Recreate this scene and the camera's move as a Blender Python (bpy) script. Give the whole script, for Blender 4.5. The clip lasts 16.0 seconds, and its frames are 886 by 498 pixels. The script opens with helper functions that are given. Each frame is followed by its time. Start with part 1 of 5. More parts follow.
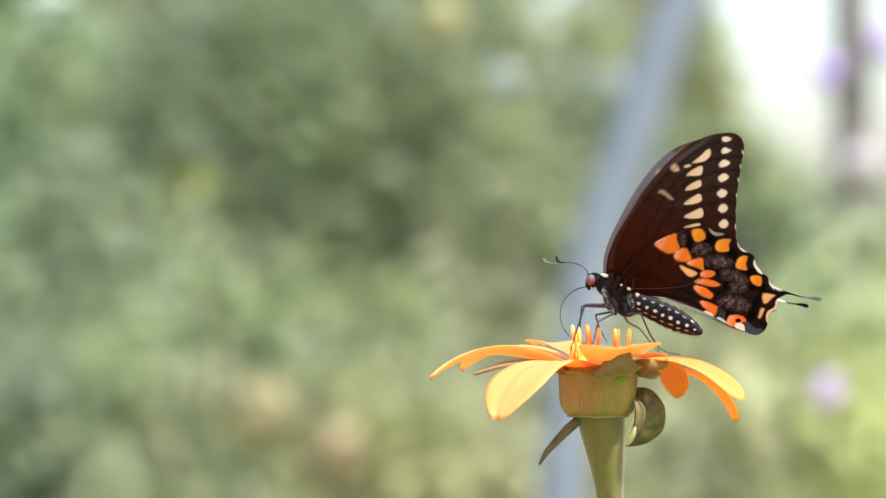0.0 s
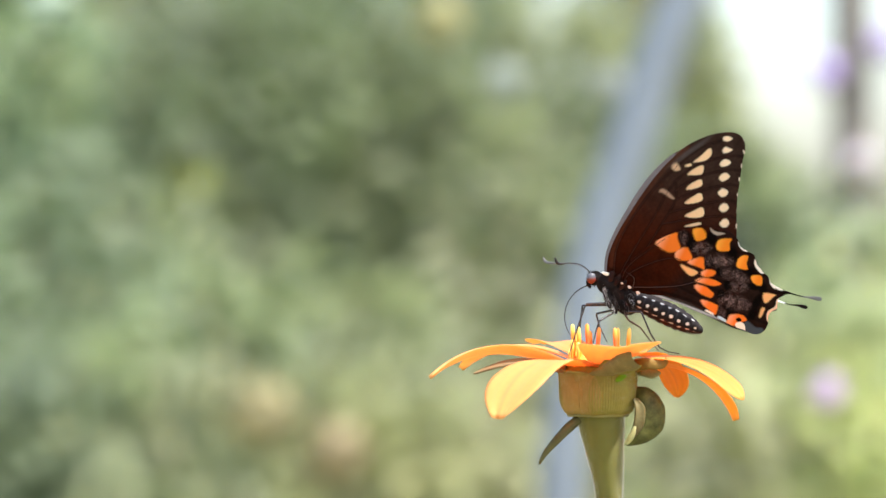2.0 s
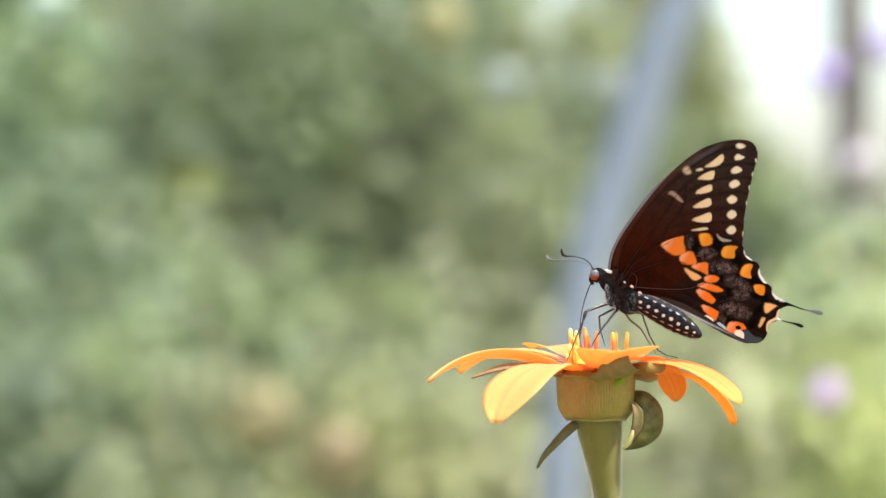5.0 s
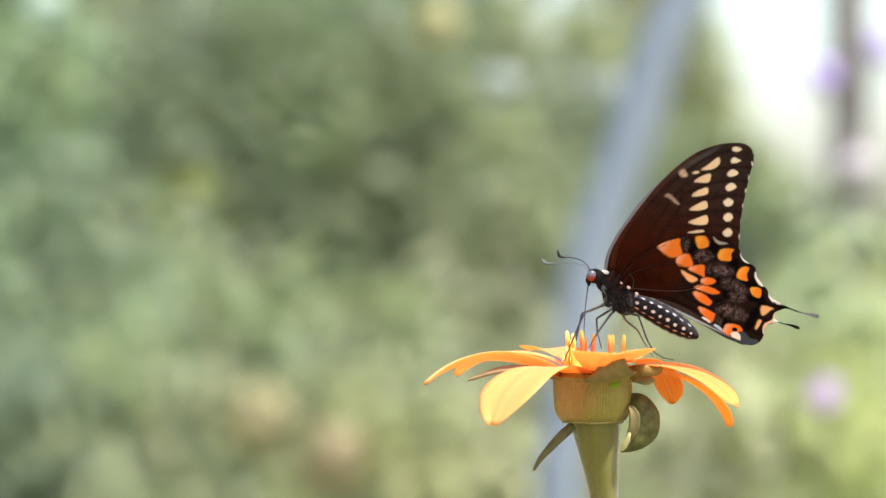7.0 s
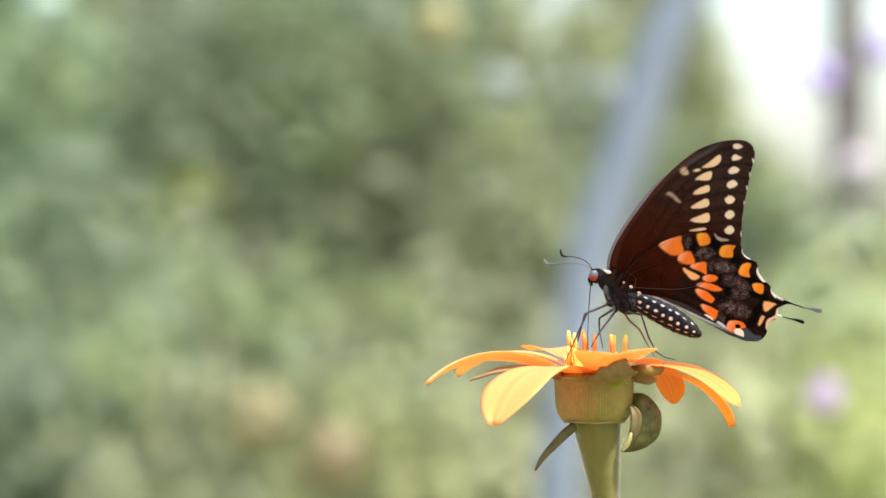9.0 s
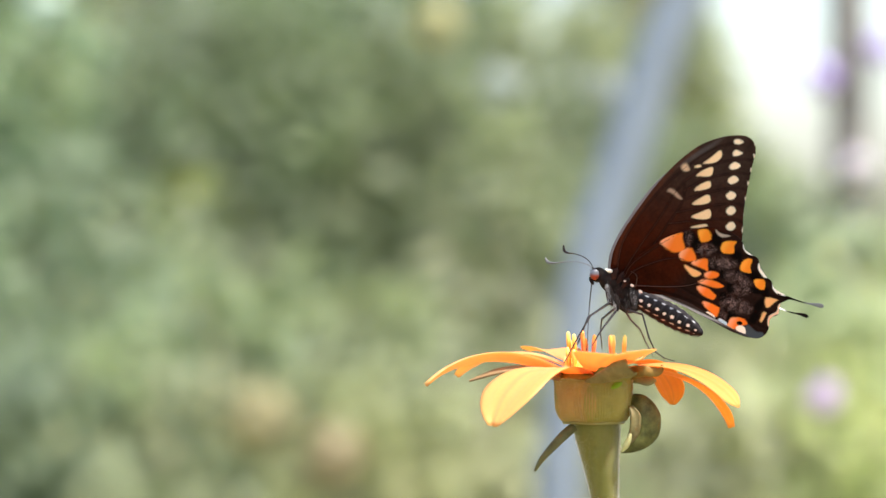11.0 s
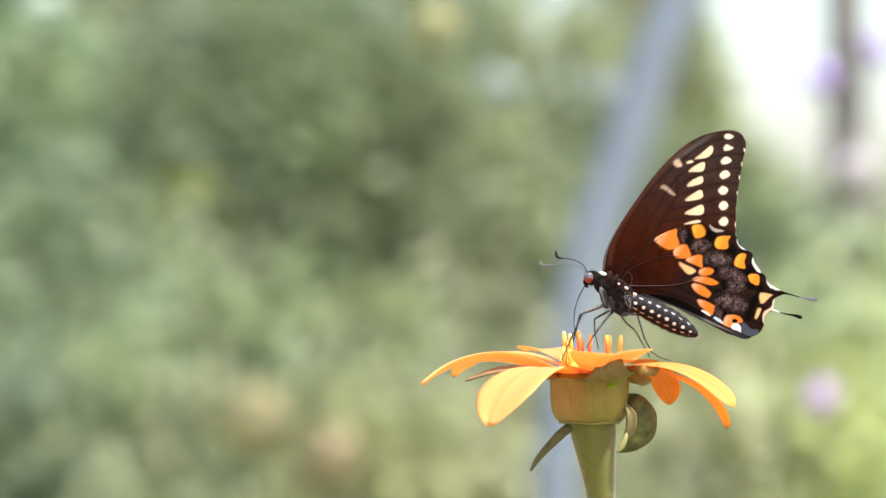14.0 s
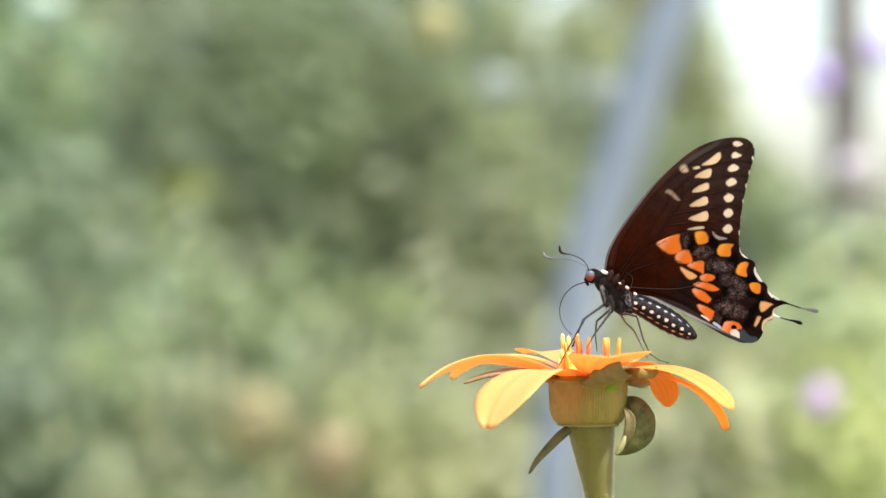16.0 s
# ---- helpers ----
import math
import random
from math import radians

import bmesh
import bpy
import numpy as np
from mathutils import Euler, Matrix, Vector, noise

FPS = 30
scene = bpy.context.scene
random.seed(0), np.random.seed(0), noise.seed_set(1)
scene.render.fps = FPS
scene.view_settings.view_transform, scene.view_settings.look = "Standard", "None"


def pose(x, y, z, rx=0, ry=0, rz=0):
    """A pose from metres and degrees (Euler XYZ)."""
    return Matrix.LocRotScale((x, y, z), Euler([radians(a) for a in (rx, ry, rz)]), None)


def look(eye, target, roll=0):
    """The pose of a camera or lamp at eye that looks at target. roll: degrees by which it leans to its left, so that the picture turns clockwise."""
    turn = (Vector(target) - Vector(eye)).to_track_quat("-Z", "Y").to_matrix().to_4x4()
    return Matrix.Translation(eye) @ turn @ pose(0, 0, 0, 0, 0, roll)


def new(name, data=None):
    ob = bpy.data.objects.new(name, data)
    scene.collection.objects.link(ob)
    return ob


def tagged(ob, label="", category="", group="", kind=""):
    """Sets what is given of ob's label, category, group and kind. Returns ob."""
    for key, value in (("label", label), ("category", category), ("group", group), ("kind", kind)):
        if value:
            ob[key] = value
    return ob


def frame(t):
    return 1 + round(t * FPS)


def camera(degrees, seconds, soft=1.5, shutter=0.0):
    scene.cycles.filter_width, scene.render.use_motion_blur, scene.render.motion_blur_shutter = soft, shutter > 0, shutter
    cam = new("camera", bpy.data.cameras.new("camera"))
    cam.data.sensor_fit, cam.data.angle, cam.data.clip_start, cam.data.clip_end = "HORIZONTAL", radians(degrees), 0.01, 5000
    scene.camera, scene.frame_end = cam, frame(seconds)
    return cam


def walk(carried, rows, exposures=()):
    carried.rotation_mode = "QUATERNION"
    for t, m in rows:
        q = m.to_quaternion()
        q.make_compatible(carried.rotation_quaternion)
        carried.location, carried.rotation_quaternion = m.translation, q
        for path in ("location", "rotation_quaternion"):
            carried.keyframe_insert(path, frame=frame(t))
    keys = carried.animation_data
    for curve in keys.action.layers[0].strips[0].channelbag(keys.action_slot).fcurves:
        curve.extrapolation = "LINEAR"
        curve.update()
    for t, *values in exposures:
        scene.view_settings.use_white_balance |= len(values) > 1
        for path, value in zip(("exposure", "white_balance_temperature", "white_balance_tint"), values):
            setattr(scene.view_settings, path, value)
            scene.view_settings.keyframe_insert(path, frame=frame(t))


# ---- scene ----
# A black swallowtail feeding on an orange garden flower; metres, z up, the lens looks along +y.
MM = 0.001

# ---- camera and its walk ----
cam = camera(14.0, 16.0)
cam.data.dof.use_dof = True
cam.data.dof.focus_distance = 0.868
cam.data.dof.aperture_fstop = 11.5
EYE = (0.0, -0.868, 1.2)
# seconds, tilt up and turn to the right in degrees
DRIFT = [
    (0, 0.0000, -0.0000),
    (0.5, 0.0000, -0.0000),
    (1, 0.0000, -0.0000),
    (1.5, 0.0000, -0.0000),
    (2, 0.0000, -0.0000),
    (2.5, 0.0000, -0.0000),
    (3, 0.0000, -0.0000),
    (3.5, 0.0090, -0.0022),
    (4, 0.0179, -0.0045),
    (6.5, 0.0494, 0.0404),
    (7, 0.0673, 0.0449),
    (7.5, 0.0684, 0.0460),
    (8, 0.0695, 0.0471),
    (8.5, 0.0707, 0.0482),
    (9, 0.0718, 0.0494),
    (11.5, 0.0808, 0.0583),
    (12, 0.0821, 0.0673),
    (12.5, 0.0835, 0.0763),
    (13, 0.0852, 0.0897),
    (13.5, 0.0867, 0.0897),
    (14, 0.0882, 0.0897),
    (14.5, 0.0897, 0.0897),
    (15, 0.1032, 0.0942),
    (15.5, 0.1068, 0.0965),
    (16, 0.1104, 0.0987),
]
walk(cam, [(t, pose(*EYE, 90 + up, 0, -turn)) for t, up, turn in DRIFT], [(0.0, 1.78), (16.0, 1.78)])

# ---- sky and sun ----
SUN_WAY = Vector((0.36, -0.268, 1.0)).normalized()
world = bpy.data.worlds.new("summer_sky")
scene.world = world
world.use_nodes = True
sky = world.node_tree.nodes.new("ShaderNodeTexSky")
sky.sky_type, sky.sun_disc = "NISHITA", False
sky.sun_elevation = math.asin(SUN_WAY.z)
sky.sun_rotation = math.atan2(SUN_WAY.x, SUN_WAY.y)
sky.air_density, sky.dust_density, sky.ozone_density = 1.0, 2.5, 1.0
world.node_tree.links.new(sky.outputs[0], world.node_tree.nodes["Background"].inputs[0])
world.node_tree.nodes["Background"].inputs[1].default_value = 0.127
sun = new("sun", bpy.data.lights.new("sun", "SUN"))
sun.data.energy, sun.data.angle, sun.data.color = 3.1, radians(0.53), (1.0, 0.965, 0.91)
sun.matrix_world = look(SUN_WAY * 20, (0, 0, 0))


# ---- materials ----
def shader(name, rough=0.6, metal=0.0, spec=0.5):
    """A material and its nodes: the principled shader and the output."""
    m = bpy.data.materials.new(name)
    m.use_nodes = True
    b = m.node_tree.nodes["Principled BSDF"]
    b.inputs["Roughness"].default_value = rough
    b.inputs["Metallic"].default_value = metal
    b.inputs["Specular IOR Level"].default_value = spec
    return m, m.node_tree, b


def link(tree, a, b):
    tree.links.new(a, b)


def grain(tree, scale, low, high, coords="Object", detail=4.0, stretch=None, span=(0.3, 0.7)):
    """A noise, ramped between two colours."""
    tc = tree.nodes.new("ShaderNodeTexCoord")
    no = tree.nodes.new("ShaderNodeTexNoise")
    no.inputs["Scale"].default_value, no.inputs["Detail"].default_value = scale, detail
    src = tc.outputs[coords]
    if stretch:
        mp = tree.nodes.new("ShaderNodeMapping")
        mp.inputs["Scale"].default_value = stretch
        link(tree, src, mp.inputs[0])
        src = mp.outputs[0]
    link(tree, src, no.inputs["Vector"])
    ramp = tree.nodes.new("ShaderNodeValToRGB")
    ramp.color_ramp.elements[0].position, ramp.color_ramp.elements[1].position = span
    ramp.color_ramp.elements[0].color, ramp.color_ramp.elements[1].color = (*low, 1), (*high, 1)
    link(tree, no.outputs["Fac"], ramp.inputs[0])
    return ramp.outputs[0], no.outputs["Fac"]


def mixed(tree, a, b, fac, mode="MIX"):
    mx = tree.nodes.new("ShaderNodeMix")
    mx.data_type, mx.blend_type = "RGBA", mode
    for sock, v in ((mx.inputs[0], fac), (mx.inputs[6], a), (mx.inputs[7], b)):
        if isinstance(v, (int, float)):
            sock.default_value = v
        elif isinstance(v, tuple):
            sock.default_value = (*v, 1)
        else:
            link(tree, v, sock)
    return mx.outputs[2]


def bumped(tree, b, height, strength, distance):
    bp = tree.nodes.new("ShaderNodeBump")
    bp.inputs["Strength"].default_value, bp.inputs["Distance"].default_value = strength, distance
    link(tree, height, bp.inputs["Height"])
    link(tree, bp.outputs[0], b.inputs["Normal"])


def let_through(m, tree, b, colour, share):
    """Mixes a translucent shader in, as thin leaves and scales have it."""
    tr = tree.nodes.new("ShaderNodeBsdfTranslucent")
    mx = tree.nodes.new("ShaderNodeMixShader")
    mx.inputs[0].default_value = share
    link(tree, b.outputs[0], mx.inputs[1])
    link(tree, tr.outputs[0], mx.inputs[2])
    link(tree, mx.outputs[0], tree.nodes["Material Output"].inputs[0])
    if isinstance(colour, tuple):
        tr.inputs[0].default_value = (*colour, 1)
    else:
        link(tree, colour, tr.inputs[0])


def attribute(tree, name):
    at = tree.nodes.new("ShaderNodeAttribute")
    at.attribute_name = name
    return at.outputs["Color"]


def plain(name, low, high, scale, rough=0.6, metal=0.0, bump=0.0, deep=0.0003, spec=0.5, through_share=0.0, through_colour=None, stretch=None):
    m, t, b = shader(name, rough, metal, spec=spec)
    c, f = grain(t, scale, low, high, stretch=stretch)
    c2, f2 = grain(t, scale * 6, (0.82, 0.82, 0.82), (1.0, 1.0, 1.0))
    c = mixed(t, c, c2, 1.0, "MULTIPLY")
    link(t, c, b.inputs["Base Color"])
    if bump:
        bumped(t, b, f2, bump, deep)
    if through_share:
        let_through(m, t, b, through_colour or c, through_share)
    return m


def petal_material():
    m, t, b = shader("petal_orange", 0.5, spec=0.3)
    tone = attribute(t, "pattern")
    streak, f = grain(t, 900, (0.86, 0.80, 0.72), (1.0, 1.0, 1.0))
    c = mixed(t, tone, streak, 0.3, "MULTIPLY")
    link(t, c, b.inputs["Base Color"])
    bumped(t, b, f, 0.25, 0.0002)
    let_through(m, t, b, mixed(t, c, (1.0, 0.50, 0.05), 0.25), 0.55)
    return m


def wing_material():
    m, t, b = shader("wing_scales", 0.85, spec=0.03)
    b.inputs["Sheen Weight"].default_value, b.inputs["Sheen Roughness"].default_value = 0.03, 0.3
    tone = attribute(t, "pattern")
    dust, f = grain(t, 2300, (0.0, 0.0, 0.0), (1.7, 1.6, 1.65), detail=3.0, span=(0.36, 0.68))
    c = mixed(t, tone, dust, attribute(t, "dust"), "MULTIPLY")
    link(t, c, b.inputs["Base Color"])
    bumped(t, b, f, 0.2, 0.0001)
    let_through(m, t, b, mixed(t, c, (1.0, 0.75, 0.6), 1.0, "MULTIPLY"), 0.4)
    return m


def leaf_material(name, share=0.35, gloss=0.45):
    m, t, b = shader(name, gloss, spec=0.5)
    tone = attribute(t, "tint")
    veins, f = grain(t, 60, (0.8, 0.8, 0.8), (1.0, 1.0, 1.0))
    c = mixed(t, tone, veins, 1.0, "MULTIPLY")
    link(t, c, b.inputs["Base Color"])
    let_through(m, t, b, mixed(t, c, (1.02, 1.10, 0.62), 1.0, "MULTIPLY"), share)
    return m


PETAL = petal_material()
WING = wing_material()
LEAF = leaf_material("garden_leaf")
BLOOM = leaf_material("blossom", 0.3, 0.7)
VEIN = plain("wing_vein", (0.024, 0.0065, 0.0035), (0.046, 0.012, 0.007), 900, 0.55, spec=0.08)
HAIR_PALE = plain("pale_grey_hair", (0.22, 0.21, 0.21), (0.36, 0.345, 0.345), 1500, 0.6, spec=0.3)
VEIN_STOUT = plain("stout_wing_vein", (0.026, 0.007, 0.0035), (0.050, 0.013, 0.008), 900, 0.4, spec=0.3)
FUZZ = plain("black_fuzz", (0.004, 0.0035, 0.003), (0.020, 0.014, 0.012), 700, 0.85, bump=0.8, spec=0.06)
HAIR = plain("grey_hair", (0.0, 0.0, 0.0), (0.13, 0.11, 0.10), 230, 0.6, spec=0.3, stretch=(1, 1, 0.3))
ROOT_BROWN = plain("wing_root_brown", (0.009, 0.003, 0.002), (0.036, 0.011, 0.006), 900, 0.7, bump=0.5, spec=0.12)
RUST_HAIR = plain("rust_hair", (0.03, 0.009, 0.006), (0.075, 0.024, 0.016), 500, 0.7, spec=0.2)
HIDE = shader("abdomen_scales", 0.75, spec=0.06)[0]
link(HIDE.node_tree, attribute(HIDE.node_tree, "pattern"), HIDE.node_tree.nodes["Principled BSDF"].inputs["Base Color"])
EYEBALL = shader("compound_eye", 0.38, spec=0.3)[0]
link(EYEBALL.node_tree, attribute(EYEBALL.node_tree, "pattern"), EYEBALL.node_tree.nodes["Principled BSDF"].inputs["Base Color"])
LEG = plain("leg_chitin", (0.008, 0.006, 0.006), (0.045, 0.030, 0.026), 1500, 0.25, spec=0.5)
ANTENNA = plain("antenna_chitin", (0.008, 0.005, 0.004), (0.020, 0.011, 0.009), 1500, 0.5, spec=0.2)
# lighter copy for the farther antenna, coloured as if lit
LIT_ANTENNA = plain("antenna_lit_grey", (0.08, 0.075, 0.07), (0.15, 0.14, 0.13), 1500, 0.5, spec=0.3)
LEG_BROWN = plain("leg_chitin_brown", (0.05, 0.022, 0.012), (0.10, 0.05, 0.03), 1500, 0.35)
WHITE_SCALE = plain("white_scales", (0.65, 0.62, 0.52), (0.85, 0.82, 0.70), 800, 0.7)
PEACH_SCALE = plain("peach_scales", (0.64, 0.42, 0.31), (0.80, 0.57, 0.45), 800, 0.7)
CUP = plain("receptacle_green", (0.30, 0.232, 0.046), (0.37, 0.285, 0.060), 220, 0.5, bump=0.35, through_share=0.15, spec=0.2)
STEM = plain("stem_green", (0.100, 0.096, 0.018), (0.158, 0.146, 0.029), 160, 0.5, bump=0.3, stretch=(1, 1, 0.15), spec=0.2)
BRACT = plain("bract_olive", (0.27, 0.228, 0.048), (0.33, 0.275, 0.062), 260, 0.5, bump=0.3, through_share=0.25, spec=0.2)
BRACT_GREY = plain("bract_grey_green", (0.30, 0.27, 0.13), (0.42, 0.38, 0.19), 260, 0.5, bump=0.3, through_share=0.25, spec=0.2)
BRACT_BROWN = plain("bract_brown", (0.22, 0.14, 0.065), (0.34, 0.21, 0.10), 260, 0.55, bump=0.3, through_share=0.2, spec=0.2)
# darker bract copy with the shade under the petal put into its colour
BRACT_SHADE = plain("bract_shaded_olive", (0.20, 0.15, 0.05), (0.29, 0.22, 0.08), 260, 0.5, bump=0.3, through_share=0.3, spec=0.2)
BRACT_RUST = plain("bract_rust", (0.36, 0.228, 0.068), (0.43, 0.285, 0.085), 260, 0.5, bump=0.3, through_share=0.2, spec=0.2)
# vivid green paints the glow of sun through a bract
BRACT_LIT = plain("bract_sunlit_green", (0.22, 0.40, 0.015), (0.30, 0.52, 0.03), 260, 0.5, through_share=0.6, spec=0.2)
BRACT_WARM = plain("bract_hooked", (0.24, 0.15, 0.035), (0.34, 0.21, 0.05), 260, 0.5, bump=0.3, through_share=0.3, spec=0.2)


CURL = plain("leaf_underside", (0.062, 0.064, 0.016), (0.175, 0.172, 0.048), 420, 0.5, bump=0.5, through_share=0.3, spec=0.25)
LEAFLET = plain("leaflet_green", (0.10, 0.095, 0.035), (0.17, 0.155, 0.06), 300, 0.5, bump=0.5, through_share=0.3, spec=0.2)
CURL_IN = plain("leaf_inner_side", (0.16, 0.13, 0.05), (0.24, 0.20, 0.085), 300, 0.5, bump=0.4, through_share=0.35, spec=0.2)
CURL_PALE = plain("leaf_rolled_edge", (0.52, 0.50, 0.22), (0.66, 0.64, 0.32), 300, 0.45, through_share=0.35)
RIM = plain("pale_rim", (0.29, 0.25, 0.075), (0.40, 0.34, 0.11), 400, 0.45, through_share=0.4)
DOWN = plain("pale_down", (0.74, 0.70, 0.64), (0.86, 0.82, 0.76), 500, 0.6, through_share=0.5)
FLORET = shader("floret", 0.45)[0]
link(FLORET.node_tree, attribute(FLORET.node_tree, "pattern"), FLORET.node_tree.nodes["Principled BSDF"].inputs["Base Color"])
DISC = plain("disc_yellow", (0.60, 0.26, 0.02), (0.85, 0.48, 0.05), 700, 0.55, bump=0.6)
SOIL = plain("pale_bounce_ground", (0.16, 0.15, 0.07), (0.30, 0.26, 0.14), 1.5, 0.9, bump=0.6, deep=0.03)
PIPE = plain("galvanised_pipe", (0.146, 0.174, 0.206), (0.198, 0.230, 0.266), 8, 0.6, metal=0.0, bump=0.1)
BARK = plain("grey_bark", (0.125, 0.112, 0.096), (0.205, 0.185, 0.158), 30, 0.85, bump=0.7, deep=0.004)
TWIG = plain("green_twig", (0.08, 0.09, 0.035), (0.14, 0.13, 0.06), 40, 0.7)


# ---- mesh helpers ----
def part(name, bm, material, parent=None, label="", smooth=True):
    """Links a bmesh as one mesh object under its thing or part."""
    me = bpy.data.meshes.new(name)
    bmesh.ops.recalc_face_normals(bm, faces=bm.faces)
    bm.to_mesh(me)
    bm.free()
    me.materials.append(material)
    me.polygons.foreach_set("use_smooth", [smooth] * len(me.polygons))
    ob = new(name, me)
    ob.parent = parent
    return tagged(ob, label)


def mesh_part(name, verts, faces, material, parent=None, label="", smooth=True):
    me = bpy.data.meshes.new(name)
    me.from_pydata(verts, [], faces)
    me.materials.append(material)
    me.polygons.foreach_set("use_smooth", [smooth] * len(me.polygons))
    ob = new(name, me)
    ob.parent = parent
    return tagged(ob, label)


def coloured(ob, name, colours):
    """A colour for each point of the mesh: its own marks and any painted light."""
    at = ob.data.color_attributes.new(name, "FLOAT_COLOR", "POINT")
    c = np.ones((len(ob.data.vertices), 4), np.float32)
    c[:, :3] = colours
    at.data.foreach_set("color", c.ravel())


def spline(pts, n, closed=False):
    """Points along a smooth curve through pts."""
    p = [Vector(q) for q in pts]
    k = len(p)
    out = []
    spans = k if closed else k - 1
    for i in range(spans):
        a, b, c, d = ((p[(i + j) % k] for j in (-1, 0, 1, 2)) if closed else (p[min(max(i + j, 0), k - 1)] for j in (-1, 0, 1, 2)))
        for s in range(n):
            u = s / n
            out.append(0.5 * (2 * b + (c - a) * u + (2 * a - 5 * b + 4 * c - d) * u * u + (3 * b - a - 3 * c + d) * u ** 3))
    if not closed:
        out.append(p[-1])
    return out


def tube(bm, path, radii, sides=8):
    """A round tube along path, capped; radii for each point, or evenly spread."""
    path = [Vector(q) for q in path]
    n = len(path)
    r = np.interp(np.linspace(0, 1, n), np.linspace(0, 1, len(radii)), radii)
    rings = []
    side = Vector((0.31, 0.87, 0.38))
    for i, q in enumerate(path):
        d = (path[min(i + 1, n - 1)] - path[max(i - 1, 0)]).normalized()
        side = (side - d * side.dot(d)).normalized()
        up = d.cross(side)
        rings.append([bm.verts.new(q + (side * math.cos(a) + up * math.sin(a)) * r[i]) for a in (2 * math.pi * j / sides for j in range(sides))])
    for a, b in zip(rings, rings[1:]):
        for j in range(sides):
            bm.faces.new((a[j], a[(j + 1) % sides], b[(j + 1) % sides], b[j]))
    bm.faces.new(rings[0][::-1])
    bm.faces.new(rings[-1])


def blob(bm, centre, axis, half_long, half_wide, segments=20, rings=14, flat=1.0):
    """An egg-shaped body along axis (in the x-z plane), flattened across y by flat."""
    a = Vector(axis).normalized()
    p = Vector((-a.z, 0, a.x))
    made = bmesh.ops.create_uvsphere(bm, u_segments=segments, v_segments=rings, radius=1.0)
    for v in made["verts"]:
        x, y, z = v.co
        v.co = Vector(centre) + a * z * half_long + p * x * half_wide + Vector((0, 1, 0)) * y * half_wide * flat


def sheet(bm, rows):
    """A skin over rows of points."""
    grid = [[bm.verts.new(q) for q in row] for row in rows]
    for a, b in zip(grid, grid[1:]):
        for j in range(len(a) - 1):
            bm.faces.new((a[j], a[j + 1], b[j + 1], b[j]))
    return grid


def thicken(ob, thick):
    md = ob.modifiers.new("thickness", "SOLIDIFY")
    md.thickness, md.offset = thick, 0.0
    return ob


def ease(x, lo, hi):
    u = np.clip((x - lo) / (hi - lo), 0, 1)
    return u * u * (3 - 2 * u)


# ---- ground ----
# never in view; made pale so that it throws warm light upwards
bm = bmesh.new()
bmesh.ops.create_grid(bm, x_segments=80, y_segments=80, size=400)
for v in bm.verts:
    r = v.co.length
    v.co.z = 0.03 * noise.noise(v.co * 0.9) * min(1, r / 4) - 0.001
tagged(part("ground", bm, SOIL), "unseen garden ground, made pale to bounce light up", "ground", kind="structure")


# ---- the flower ----
FLOWER_BASE = Vector((0.03726, 0.0, 1.15934))


def petal(parent, az, length, width, rise, fall, radius=6.5, height=13.5, roll=0.0, cup=0.12, seed=0, neck=0.34, taper=0.0, point=0.72, deep=1.0):
    """A ray petal that leaves the disc at az degrees, starts rise degrees above level and ends at fall degrees."""
    rng = random.Random(seed)
    nu, nv = 26, 14
    s, z = 0.0, 0.0
    rows, tones = [], []
    wob = rng.uniform(0, 6)
    for i in range(nu + 1):
        u = i / nu
        ang = radians(rise + (fall - rise) * u ** 1.25)
        if i:
            s += length / nu * math.cos(ang)
            z += length / nu * math.sin(ang)
        shape = (1 - taper * u * u) * (neck + (1 - neck) * math.sin(min(u * 1.25, 1) * math.pi / 2)) * (1 - max(0, (u - point) / (1 - point)) ** (2.6 if point > 0.6 else 1.7) * 0.8)
        half, fat = width / 2 * shape, min(1, shape * 1.15)
        row = []
        for j in range(nv + 1):
            w = 2 * j / nv - 1
            notch = -1.0 * max(0, u - 0.9) / 0.1 * (abs(math.sin(w * 3.6)) ** 6 * 0.4)
            pleat = 0.2 * math.cos(w * 9.0) * min(1, u * 3) * (1 - 0.5 * u)
            lift = (cup * width * (w * w - 0.3) * (1 - 0.35 * u) + pleat) * fat + 0.35 * math.sin(wob + 5 * u + 2 * w) * u
            across = half * w
            r_ = radians(roll) * u
            y = across * math.cos(r_) - lift * math.sin(r_)
            up = across * math.sin(r_) + lift * math.cos(r_)
            row.append(((radius + s + notch - up * math.sin(ang)) * MM, y * MM, (height + z + up * math.cos(ang)) * MM))
            streak = (0.96 + 0.04 * math.cos(w * 27)) * (1 - 0.09 * math.exp(-((abs(w - 0.06) - 0.2) / 0.06) ** 2) * min(1, u * 2))
            base = max(0, 1 - u * 4)
            # margins and tips painted lighter to offset the shading there
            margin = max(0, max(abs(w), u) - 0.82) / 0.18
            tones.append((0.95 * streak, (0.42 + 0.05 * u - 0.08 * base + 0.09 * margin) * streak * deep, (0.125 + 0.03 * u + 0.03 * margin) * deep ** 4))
        rows.append(row)
    bm = bmesh.new()
    sheet(bm, rows)
    bmesh.ops.rotate(bm, cent=(0, 0, 0), matrix=Matrix.Rotation(radians(az), 3, "Z"), verts=bm.verts)
    ob = part("petal", bm, PETAL, parent)
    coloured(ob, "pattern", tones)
    return thicken(ob, 0.09 * MM)


